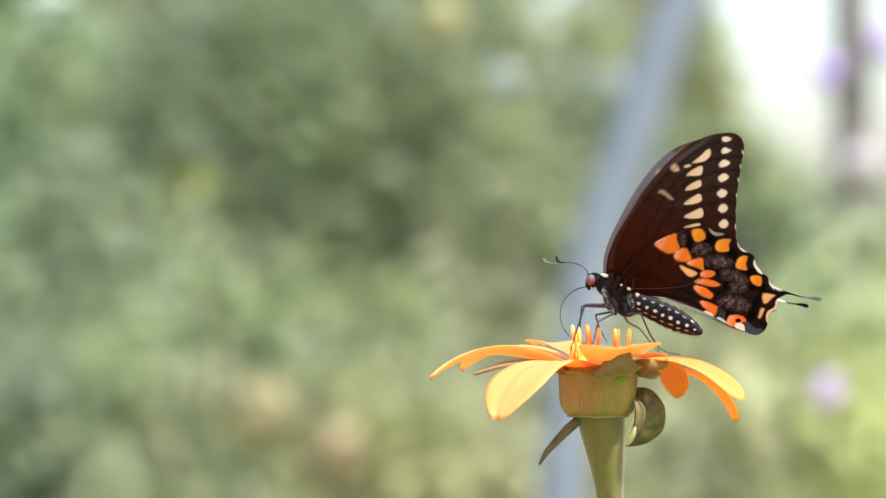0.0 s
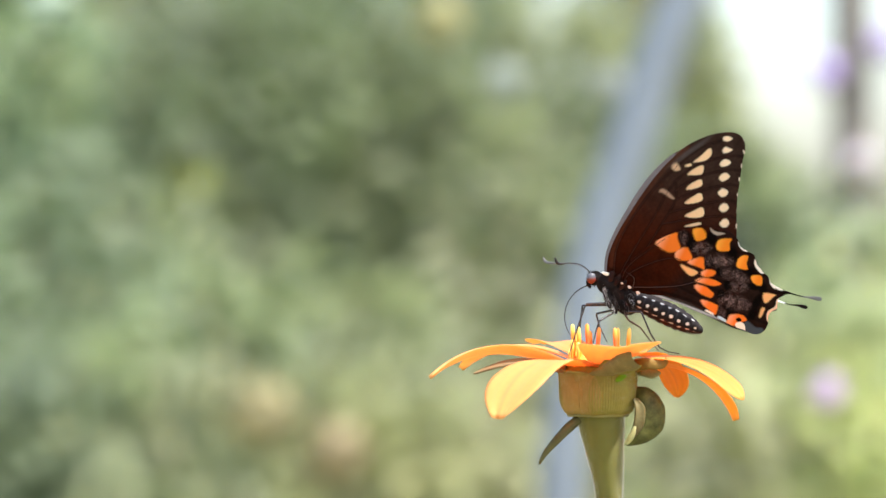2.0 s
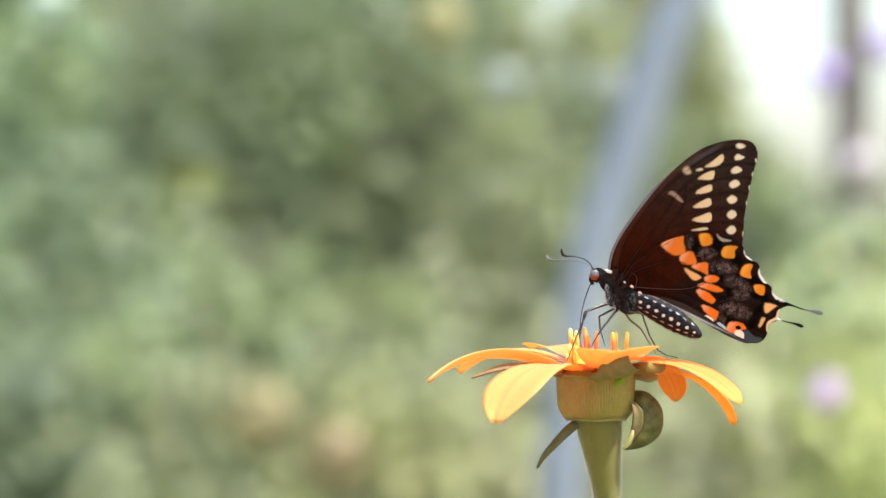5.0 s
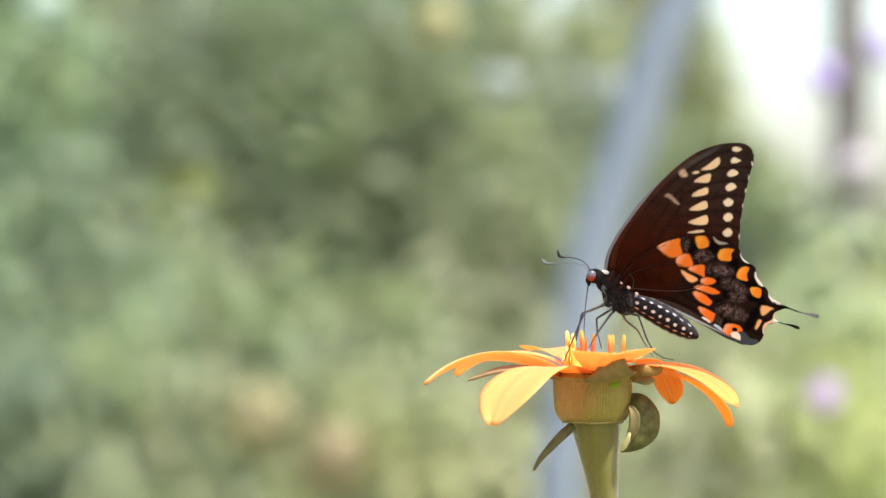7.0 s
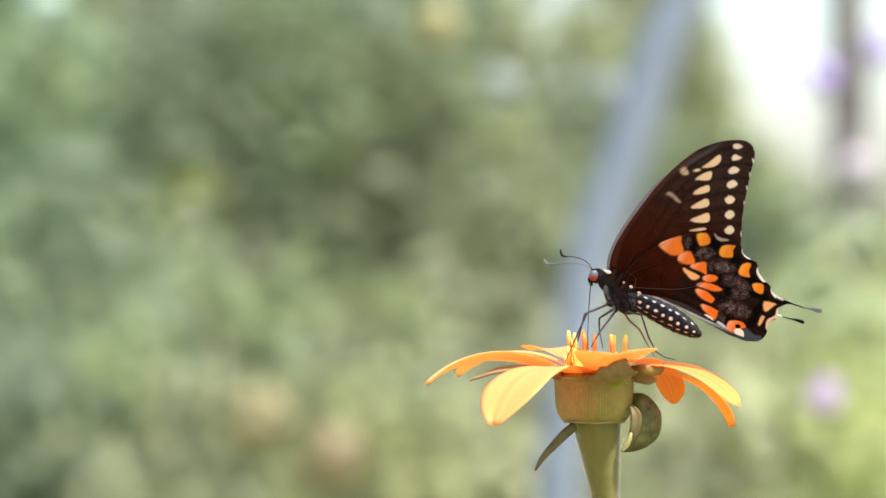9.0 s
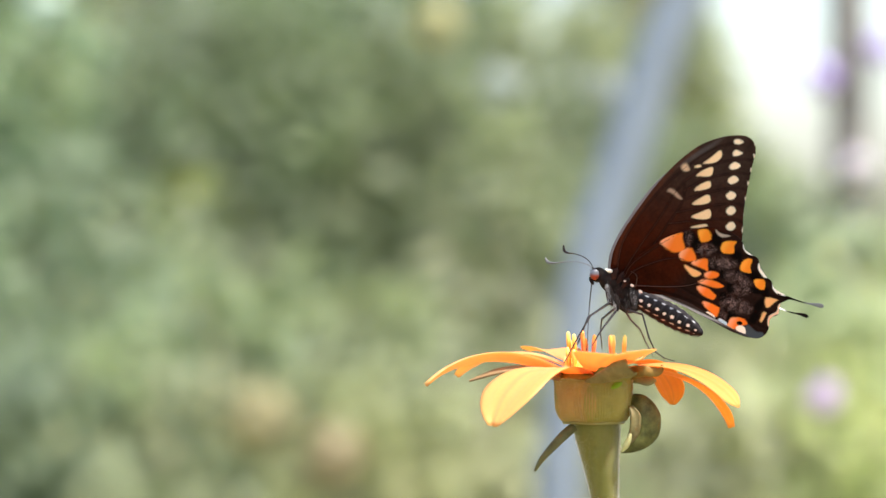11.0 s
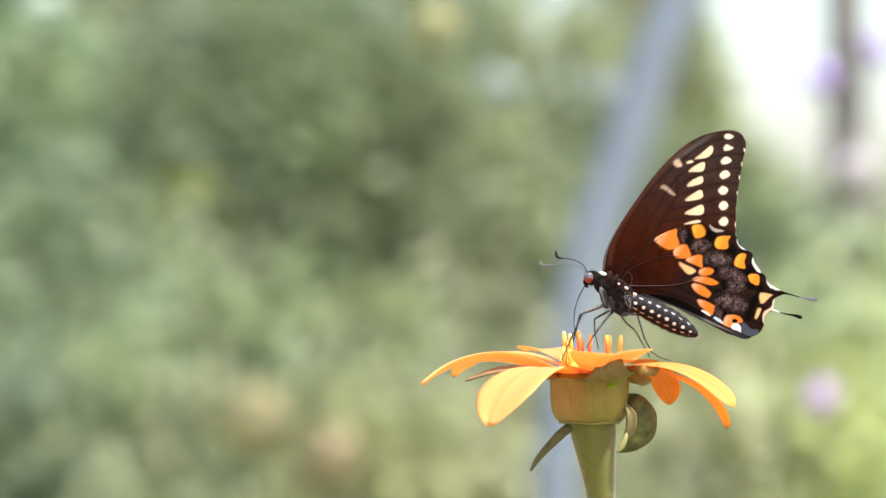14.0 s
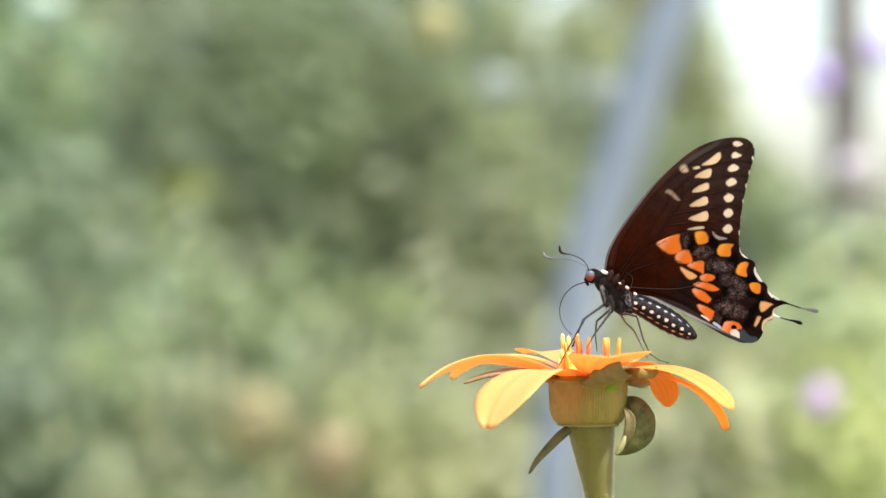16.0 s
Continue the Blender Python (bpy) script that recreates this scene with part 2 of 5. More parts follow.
def blade(name, parent, pts, widths, material, normal=(0, -1, 0), fold=0.15, label="", thick=0.5):
    """A narrow leaf along a curve through pts (mm), as wide as widths say."""
    path = spline(pts, 8)
    n = len(path)
    ws = np.interp(np.linspace(0, 1, n), np.linspace(0, 1, len(widths)), widths)
    rows = []
    face = Vector(normal).normalized()
    for i, q in enumerate(path):
        d = (path[min(i + 1, n - 1)] - path[max(i - 1, 0)]).normalized()
        side = d.cross(face).normalized()
        out = side.cross(d).normalized()
        rows.append([(q + side * ws[i] * w + out * fold * ws[i] * (0.6 - w * w) * 2) * MM for w in (-1, -0.66, -0.33, 0, 0.33, 0.66, 1)])
    bm = bmesh.new()
    sheet(bm, rows)
    return thicken(part(name, bm, material, parent, label), thick * MM)


def build_flower():
    plant = tagged(new("mexican_sunflower"), "orange single-flowered bloom on a thick green stem with drooping petals", "flower")
    plant.location = FLOWER_BASE
    # stem: swollen under the head, then thin down to the soil
    path = [(0.5, 0, 1.3), (1.09, 0, -3.4), (1.63, 0, -8.16), (2.45, 0, -14.96), (3.13, 0, -22.44), (6, 1, -35), (11, 2, -75), (17, 5, -180), (26, 10, -400), (31, 12, -700), (32, 10, -1179.3)]
    bm = bmesh.new()
    tube(bm, [q * MM for q in spline(path, 10)], [r * MM for r in (6.0, 5.3, 4.5, 3.55, 2.95, 2.8, 2.7, 2.8, 3.2, 3.8, 4.4)], 20)
    part("stem", bm, STEM, plant)
    STEM.node_tree.nodes["Principled BSDF"].inputs["Sheen Weight"].default_value = 0.6
    STEM.node_tree.nodes["Principled BSDF"].inputs["Sheen Roughness"].default_value = 0.25
    # receptacle: a ribbed cup
    bm = bmesh.new()
    profile = [(4.5, 0.8), (6.3, 0.5), (7.3, 1.0), (8.0, 1.9), (8.6, 3.2), (8.95, 5.0), (9.05, 7.5), (8.8, 10.4), (8.2, 12.2), (6.5, 13.2), (2.0, 13.8)]
    rings = []
    for i, (r, z) in enumerate(spline([(r, 0, z) for r, z in profile], 3) and [(q.x, q.z) for q in spline([(r, 0, z) for r, z in profile], 3)]):
        ring = []
        for j in range(420):
            a = 2 * math.pi * j / 420
            rib = 0.15 * math.cos(84 * a) * (0.2 < z < 11.5) + 0.16 * math.cos(7 * a + 0.5 * z * 0.2)
            ring.append(((r + rib) * math.cos(a) * MM, (r + rib) * math.sin(a) * MM, z * MM))
        rings.append(ring + ring[:1])
    sheet(bm, rings)
    bmesh.ops.remove_doubles(bm, verts=bm.verts, dist=1e-6)
    part("receptacle", bm, CUP, plant, "ribbed olive-green receptacle")
    bm = bmesh.new()
    ring = [Vector((math.cos(a) * 7.25, math.sin(a) * 7.25, 0.85 + 0.12 * math.sin(5 * a))) * MM for a in (2 * math.pi * j / 72 for j in range(73))]
    tube(bm, ring, (0.32 * MM, 0.32 * MM), 10)
    part("rim", bm, RIM, plant, "pale green rim under the receptacle")
    # fine pale down on stem and cup
    rng = random.Random(8)
    bm = bmesh.new()
    spine = [q * MM for q in spline(path[:6], 10)]
    girth = np.interp(np.linspace(0, 1, len(spine)), np.linspace(0, 1, 6), (6.0, 5.3, 4.5, 3.55, 2.95, 2.8))
    for _ in range(20000):
        k = rng.uniform(0, len(spine) - 1.01)
        a = rng.uniform(0, 2 * math.pi)
        d = Vector((math.cos(a), math.sin(a), rng.uniform(-0.5, 0.3))).normalized()
        co = spine[int(k)].lerp(spine[int(k) + 1], k % 1) + Vector((d.x, d.y, 0)) * float(np.interp(k, range(len(spine)), girth)) * 0.97 * MM
        s = d.orthogonal().normalized() * 0.009 * MM
        bm.faces.new([bm.verts.new(q) for q in (co - s, co + s, co + d * rng.uniform(0.45, 0.95) * MM)])
    for _ in range(5000):
        a, z = rng.uniform(0, 2 * math.pi), rng.uniform(1.0, 11)
        d = Vector((math.cos(a), math.sin(a), rng.uniform(-0.5, 0.5))).normalized()
        co = Vector((math.cos(a), math.sin(a), 0)) * (float(np.interp(z, (1.0, 1.9, 3.2, 5.0, 7.5, 11.0), (7.3, 8.0, 8.6, 8.95, 9.05, 9.1))) + 0.2) * MM + Vector((0, 0, z * MM))
        s = d.orthogonal().normalized() * 0.015 * MM
        bm.faces.new([bm.verts.new(q) for q in (co - s, co + s, co + d * rng.uniform(0.2, 0.45) * MM)])
    down = part("down", bm, DOWN, plant, "fine pale hairs")
    down["kind"] = "stuff"
    # bracts that hug the cup and flare at their tips
    for az, tip, lift, mat in ((289, 2.6, 5.8, BRACT), (318, 4.0, 2.0, BRACT), (236, 4.0, 0.8, BRACT_RUST), (203, 2.0, 1.2, BRACT_RUST), (20, 6.0, 0.5, BRACT), (70, 5, 1.5, BRACT), (120, 5, 2, BRACT), (165, 6, 1, BRACT)):
        rows = []
        for i in range(15):
            u = i / 14
            if u < 0.62:
                z = 1.3 + u / 0.62 * 9.7
                r = float(np.interp(z, (1.0, 1.9, 3.2, 5.0, 7.5, 11.0), (7.3, 8.0, 8.6, 8.95, 9.05, 9.1))) + 0.14 + 0.06 * math.sin(az)
            else:
                k = (u - 0.62) / 0.38
                z, r = 11.0 + lift * k ** 0.8, 9.27 + 0.06 * math.sin(az) + tip * k ** 1.3
            half = radians(36) * (0.9 + 0.1 * math.sin(min(u / 0.35, 1) * 1.57)) * (1 if u < 0.35 else (1 - ((u - 0.35) / 0.65) ** 1.3 * 0.98))
            rows.append([(r + 0.14 * math.cos(84 * w * half)) * MM * Vector((math.cos(radians(az) + w * half), math.sin(radians(az) + w * half), 0)) + Vector((0, 0, z * MM)) for w in np.linspace(-1, 1, 61)])
        bm = bmesh.new()
        sheet(bm, rows)
        thicken(part("bract", bm, mat, plant), 0.22 * MM)
    blade("bract", plant, [(-8, -4, 12.0), (-16.05, -3, 13.6), (-22.85, -3, 13.19), (-29.92, -3, 10.74)], (2.0, 1.9, 1.2, 0.1), BRACT_BROWN, (0, -0.5, 1), label="thin dry brown bract")
    blade("bract", plant, [(8, -3, 12.6), (11.15, -7, 13.3), (14.5, -7, 13.1), (15.7, -7, 13.6), (16.0, -7, 14.8)], (1.6, 1.3, 1.0, 0.6, 0.12), BRACT_WARM, (0, -1, 0.05))
    blade("bract", plant, [(8, 3, 11.6), (10.47, 1, 11.42), (13.19, -1, 10.74), (14.96, -2, 10.88)], (1.0, 1.3, 1.2, 0.15), BRACT_GREY, (0, -1, 0.2), label="short rounded grey-green bract")
    blade("bract", plant, [(-2.4, -10, 10.9), (1.6, -16, 12.1), (5.0, -24, 13.9), (7.4, -28, 14.9)], (0.15, 1.7, 2.5, 2.2), BRACT_SHADE, (0.05, -1, -0.15), fold=0.15, label="pointed grey-green bract under a petal", thick=0.2)
    blade("bract", plant, [(3.8, -9.8, 9.2), (5.0, -9.5, 10.0), (6.3, -9.0, 10.5)], (0.2, 0.7, 0.2), BRACT_LIT, (0, -1, 0.1), label="small added bract tip, painted green like sun shining through", thick=0.2)
    # leaflets below the cup
    blade("leaflet", plant, [(-4.9, -4, -0.14), (-7.2, -6, -1.9), (-10.0, -7, -4.7), (-12.7, -7, -7.8), (-14.35, -7, -10.6)], (0.95, 1.0, 0.8, 0.5, 0.05), LEAFLET, (0.2, -1, 0.4), fold=0.35, label="small drooping pointed leaflet")
    curl = blade("leaflet", plant, [(8.43, -1, 6.53), (10.88, -3, 5.44), (12.24, -4, 2.45), (11.97, -4, -1.09), (9.52, -4, -4.08), (6.53, -3, -6.12)], (0.8, 2.4, 3.6, 3.6, 2.2, 0.1), CURL, (0.1, -1, 0.1), fold=0.22, label="curled dark green leaflet with netted veins")
    blade("leaf_inside", curl, [(8.57, -5, 4.9), (9.79, -6, 2.45), (9.38, -6, -1.36), (7.48, -5, -4.9)], (0.4, 1.2, 1.2, 0.3), CURL_IN, (0.2, -1, 0.1), fold=-0.2)
    blade("rolled_edge", curl, [(8.5, -7.6, -1.6), (8.1, -7.6, -3.0), (7.4, -7.2, -4.5), (6.5, -6.4, -5.8)], (0.1, 0.4, 0.55, 0.15), CURL_PALE, (-0.2, -1, 0.1), fold=0.5)
    # petals: az, length, width, rise, fall, and how they roll
    for i, (az, ln, wd, up, down, roll, cup, base, neck, taper, point) in enumerate((
            (177.75, 36.3, 16.28, 26.8, -38.5, 1.53, 0.25, 11.7, 0.36, 0.95, 0.73), (163, 29.8, 10, 25, -40, 4, 0.10, 14.0, 0.34, 0.1, 0.72), (232.9, 39.1, 16.6, 18.49, -60, 2.84, 0.03, 12.4, 0.58, 0.04, 0.62),
            (279, 27, 19.6, 20, 0, 0, 0.08, 13.2, 0.34, 0.0, 0.72), (312, 10.5, 12, 23, 8, 10, 0.10, 13.8, 0.34, 0.0, 0.72), (347.26, 32.06, 12.18, 14.94, -53.99, 10.0, 0.04, 13.42, 0.44, -0.14, 0.84),
            (7.83, 33.1, 5.8, 8.84, -66.5, -9.73, 0.22, 12.67, 0.31, -0.18, 0.7), (35.07, 24.1, 10.2, 24.84, -88, -17.87, 0.08, 13.55, 0.19, 0.17, 0.77), (85, 26, 14, 8, -40, 0, 0.10, 13.0, 0.34, 0.0, 0.72), (122, 19.8, 14, 30, -14, 0, 0.10, 14.0, 0.34, 0.0, 0.72))):
        # each petal's tone is paler or deeper to paint how light reaches it
        petal(plant, az, ln, wd, up, down, roll=roll, cup=cup, height=base, seed=i, neck=neck, taper=taper, point=point, deep={0: 1.06, 1: 1.06, 3: 1.08, 5: 0.9, 6: 0.84, 7: 0.74}.get(i, 1.0))
    # disc and its standing florets
    bm = bmesh.new()
    blob(bm, (0, 0, 13.6 * MM), (0, 0, 1), 2.4 * MM, 7.4 * MM, 32, 12)
    part("disc", bm, DISC, plant)
    rng = random.Random(5)
    stands = [(-5.85, -3, 22.71, 0), (-4.49, -4, 22.17, 0), (-2.45, -2, 22.85, 1), (-0.14, 0, 21.9, 1), (4.22, -2, 21.76, 1), (4.62, 1, 21.76, 0), (7.21, 1, 21.76, 0), (-5.44, 2, 20.4, 0), (-1.63, 3, 20.94, 1), (-6.26, -4, 19.04, 0), (-4.9, -5, 18.5, 0)]
    stands += [(rng.uniform(-6.5, 6.5), rng.uniform(-5, 6), rng.uniform(15.8, 17.6), 0) for _ in range(22)]
    for x, y, top, red in stands:
        bm = bmesh.new()
        lean = rng.uniform(-0.4, 0.4)
        tube(bm, [q * MM for q in spline([(x, y, 14.0), (x + lean * 0.4, y, (14 + top) / 2), (x + lean, y, top - 0.9), (x + lean, y, top)], 4)], [r * MM for r in (0.40, 0.46, 0.56, 0.46, 0.08)], 9)
        ob = part("floret", bm, FLORET, plant)
        z = np.array([v.co.z for v in ob.data.vertices]) / MM
        k = ease(z, top - 3.2, top - 0.8)[:, None]
        low = np.array((0.80, 0.12, 0.02)) if red else np.array((0.90, 0.31, 0.02))
        coloured(ob, "pattern", low * (1 - k) + np.array((0.93, 0.36 if red else 0.66, 0.05 if red else 0.13)) * k)
    return plant


# ---- the butterfly ----
FLY_HOME = Vector((0.04335, 0.0, 1.18643))
AXIS_TILT = 25.61
FORE_EDGE = [(-3.77, 3.94), (-6.45, 5.15), (-7.67, 7.11), (-8.77, 11.06), (-8.96, 16.57), (-8.37, 23.26), (-7.37, 30.6), (-5.83, 36.76), (-3.81, 41.87), (-1.2, 45.7), (1.88, 48.51), (4.53, 50.09), (6.58, 50.42), (8.25, 49.71), (9.4, 47.95), (10.08, 45.31), (11.13, 41.92), (12.68, 37.19), (14.28, 33.25), (16.13, 29.43), (16.95, 26.82), (15.05, 24.25), (10.03, 20.71), (4.34, 15.38), (-0.46, 8.08)]
HIND_EDGE = [(-3.38, 4.39), (-3.7, 9.55), (-2.39, 13.77), (0.36, 19.03), (3.65, 23.11), (7.42, 26.16), (11.73, 28.05), (15.27, 28.43), (17.27, 27.7), (18.67, 26.34), (20.66, 25.93), (22.46, 25.9), (23.69, 24.6), (26.12, 22.97), (27.88, 22.43), (29.35, 21.26), (32.13, 21.08), (33.58, 20.55), (32.47, 18.84), (32.74, 17.37), (33.19, 15.83), (32.25, 14.69), (32.22, 13.22), (32.9, 11.7), (32.85, 9.75), (31.8, 8.2), (30.2, 7.65), (28.45, 7.7), (26.1, 7.45), (23.1, 7.5), (19.89, 7.78), (16.13, 7.98), (12.37, 7.98), (8.25, 7.15), (4.44, 5.67), (0.44, 4.58)]
FAR_HIND_EDGE = HIND_EDGE[:22] + [(32.1, 14.2), (31.9, 12.9), (32.3, 11.7), (31.9, 10.2), (30.6, 9.1), (28.4, 8.6), (26.0, 8.2), (23.0, 8.2), (19.89, 8.2)] + HIND_EDGE[31:]
CREAM, TAN, ORANGE, DEEP_ORANGE = (0.85, 0.65, 0.40), (0.54, 0.36, 0.25), (0.87, 0.225, 0.027), (0.87, 0.295, 0.026)
BLUSH, LILAC, WHITE = (0.90, 0.52, 0.22), (0.26, 0.175, 0.16), (0.90, 0.88, 0.82)
BROWN, BLACK = (0.049, 0.0094, 0.0030), (0.005, 0.003, 0.0025)
# outlines of the marks in the wing's plane (mm)
FORE_INNER = [((-0.24, 39.99), (0.47, 41.61), (1.64, 44.4), (2.48, 44.2), (2.85, 43.13), (2.26, 41.57), (0.3, 40.1)), ((-1.67, 38.32), (-0.78, 39.24), (-0.18, 38.92), (-1.25, 38.06)), ((-0.22, 36.53), (0.43, 38.28), (1.91, 40.14), (2.69, 39.43), (2.76, 38.05), (1.03, 37.01)), ((1.12, 33.11), (1.23, 34.43), (2.71, 36.61), (3.55, 36.72), (3.98, 35.51), (2.49, 33.97)), ((2.22, 29.86), (2.87, 31.62), (4.23, 33.75), (5.31, 33.35), (5.56, 32.21), (4.01, 30.78)), ((3.56, 27.05), (4.63, 28.87), (6.24, 30.81), (7.38, 29.96), (7.4, 28.7), (5.54, 27.59)), ((4.66, 24.75), (5.91, 26.19), (7.35, 27.24), (7.95, 26.91), (5.98, 25.42))]
FORE_OUTER = [((3.47, 47.99), (3.7, 48.73), (4.53, 49.15), (5.79, 49.01), (5.14, 47.9), (4.13, 47.54)), ((4.62, 45.29), (4.79, 46.47), (5.75, 46.64), (6.94, 46.62), (6.29, 45.51), (5.28, 44.84)), ((5.48, 42.27), (5.77, 43.52), (6.72, 44), (7.92, 43.67), (7.45, 42.49), (6.2, 41.69)), ((6.7, 39.11), (7.17, 40.61), (8.18, 40.97), (9.14, 40.51), (8.8, 39.39), (7.73, 38.53)), ((8.11, 35.57), (8.46, 37.01), (9.47, 37.37), (10.44, 36.91), (10.27, 35.72), (9.38, 35.1)), ((9.94, 32.38), (10.17, 33.77), (11.12, 34.25), (12.21, 33.54), (11.92, 32.28), (10.97, 31.8)), ((11.72, 29), (12.06, 30.45), (12.9, 30.88), (13.93, 30.29), (13.82, 28.96), (12.75, 28.41))]
FORE_TAN = [((-4.39, 29.98), (-3.73, 30.79), (-2.17, 30.64), (-0.37, 29.97), (-1.2, 29.55), (-3.01, 29.89)), ((-4.36, 36.79), (-3.7, 37.91), (-2.2, 36.94), (-3.28, 36.08))]
HIND_ORANGE = [((0.24, 18.33), (1.2, 20.42), (3.53, 22.73), (4.45, 21.44), (6.15, 19.44), (4.35, 17.55), (1.82, 17.53)), ((5.56, 17.53), (5.67, 18.87), (7.17, 20.44), (8.26, 20.04), (9.72, 18.54), (8.4, 17.23), (6.72, 16.68)), ((9.19, 17.15), (10.02, 18.54), (11.88, 19.97), (12.86, 18.55), (13.48, 17.26), (11.73, 17.17)), ((13.13, 16.12), (13.84, 17.45), (15.28, 18.19), (16.31, 17.92), (15.96, 16.77), (14.28, 15.59))]
HIND_ORANGE_LOW = [((12.91, 13.75), (13.56, 14.89), (16.03, 16), (18.63, 15.89), (17.44, 14.63), (15.02, 14.04)), ((13.1, 12.72), (15.27, 13.52), (17.03, 13.29), (18.19, 12.76), (17.9, 11.48), (16.03, 11.32), (14.39, 11.61)), ((16.1, 9.91), (17.61, 10.52), (19.67, 10.62), (20.4, 10.35), (20.73, 8.09), (18.91, 8.44), (17.15, 8.99)), ((23.95, 7.96), (23.92, 9.57), (25.12, 10.52), (26.69, 11), (28.09, 10.27), (27.2, 9.32), (26.6, 8.69), (26.25, 7.86), (25.11, 7.43))]
HIND_BLUSH = [((7.87, 15.83), (9.68, 16.12), (11.74, 16.21), (12.53, 15.81), (11.51, 14.48), (9.94, 14.64)), ((28.74, 18.21), (31.5, 19.31), (31.09, 18.29), (30.46, 16.52), (29.68, 16.27)), ((29.89, 14.6), (30.67, 14.85), (30.78, 12.47), (30.17, 12.48)), ((23.88, 8.1), (25.58, 8.1), (25.5, 7.2), (24.06, 7.1))]
HIND_OUTER = [((6.82, 25.22), (8.8, 26.39), (10.5, 24.71), (8.95, 22.96), (7.68, 23.74)), ((13.52, 23.7), (13.33, 25.04), (13.8, 25.92), (16.01, 27.21), (16.09, 25.82), (16.83, 24.28), (14.86, 23.11)), ((19.88, 21.68), (19.61, 23.15), (19.96, 24.29), (21.39, 25.03), (21.84, 23.17), (22.77, 21.88), (20.97, 21.28)), ((24.17, 20.84), (26.32, 21.95), (27.38, 19.76), (25.58, 19.48))]
HIND_CRESCENT = [((10.29, 27.32), (11.74, 27.1), (14.14, 27.69), (12.89, 26.57), (11.45, 26.47))]
HIND_LILAC = [((4.73, 23.03), (5.69, 23.52), (6.98, 21.46), (6.26, 20.78)), ((8.73, 21.24), (10.94, 23.49), (12.99, 22.95), (10.97, 20.31)), ((13.02, 20.08), (14.15, 21.46), (18.23, 22.92), (19.09, 22.08), (17.48, 20.13), (14.12, 19.04)), ((17.75, 18.66), (19.83, 20.54), (24.18, 19.88), (23.42, 18.37), (19.57, 17.99)), ((21.09, 17), (23.3, 18.62), (25.31, 17.57), (22.68, 15.57)), ((20.13, 12.15), (21.31, 14.37), (26.56, 14.98), (27.44, 13.17), (25.58, 11.73), (21.72, 11.35)), ((20.83, 9.76), (22.22, 10.31), (22.97, 8.43), (21.58, 8.52))]
HIND_FRINGE = [((17.75, 27.31), (18.78, 26.72), (21.14, 26.17), (19.88, 25.69), (18.37, 26.35)), ((23.2, 24.99), (24.3, 23.96), (26.61, 22.9), (25.59, 22.54), (23.64, 23.78)), ((28.49, 22.1), (29.52, 21.51), (32.61, 21.01), (30.81, 20.4), (29.17, 21.01)), ((32.71, 18.97), (34.44, 20.02), (33.02, 18.32), (33.3, 16.53), (32.25, 14.69), (32.96, 12.31), (32.16, 12.71), (31.59, 14.51), (32.58, 16.48), (32.24, 18.08)), ((26.0, 8.0), (26.7, 9.1), (28.0, 9.0), (28.8, 7.5), (27.4, 7.1)), ((21.5, 8.1), (22.3, 8.2), (23.6, 8.0), (23.5, 7.1), (21.8, 7.2)), ((18.2, 8.3), (20.1, 8.2), (20.3, 7.4), (18.3, 7.4))]
LOBE = [((27.9, 8.9), (28.3, 10.1), (30.6, 9.6), (32.2, 10.15), (32.9, 9.2), (32.2, 7.7), (30.4, 7.1), (28.6, 7.2))]
# soft marks: along, above, half length, half width, turn in degrees (mm)
FORE_FRINGE = [(8.25, 50.02, 0.24, 0.62, 40.6), (9.47, 47.2, 0.2, 0.6, 40.6), (10.46, 43.93, 0.2, 0.6, 35.6), (11.38, 40.79, 0.2, 0.6, 35.6), (12.68, 37.19, 0.2, 0.6, 30.6), (14.22, 33.7, 0.2, 0.6, 25.6), (15.7, 30.32, 0.2, 0.7, 25.6)]
FORE_COSTA = [(-6.85, 7.93), (-8.07, 11.82), (-8.39, 17.59), (-7.8, 24.59), (-6.68, 31.67), (-5.02, 37.56), (-3.12, 42.29)]
FORE_GREY = [(-2.05, 41.9, 5.17, 0.54, 61.6)]
HIND_RIM = [(12.13, 7.85, 11.56, 0.42, 5.6)]
HIND_BLACK = [(9.4, 20.9, 0.8, 1.3, 35), (13.6, 19.3, 0.9, 1.5, 40), (17.0, 18.4, 0.8, 1.3, 30), (20.0, 16.3, 0.9, 1.4, 20), (19.6, 13.4, 0.9, 1.3, 5), (20.9, 21.0, 2.2, 0.7, 20), (25.6, 18.6, 2.0, 0.7, 15), (28.2, 15.6, 1.0, 2.2, 0), (28.6, 12.6, 1.0, 2.0, 0), (7.94, 21.96, 1.22, 2.72, -4.4), (5.64, 22.38, 1.77, 1.9, 25.6), (11.59, 24.63, 1.36, 2.72, 5.6), (20.3, 8.67, 1.22, 1.9, -4.4), (23.5, 9.84, 0.95, 1.77, 15.6), (17.8, 23.82, 1.36, 1.9, 25.6), (23.73, 21.74, 1.36, 1.36, 25.6), (27.87, 19.37, 1.09, 1.36, 25.6)]
EYE_PUPIL = [(26.23, 9.47, 0.68, 0.54, 25.6)]
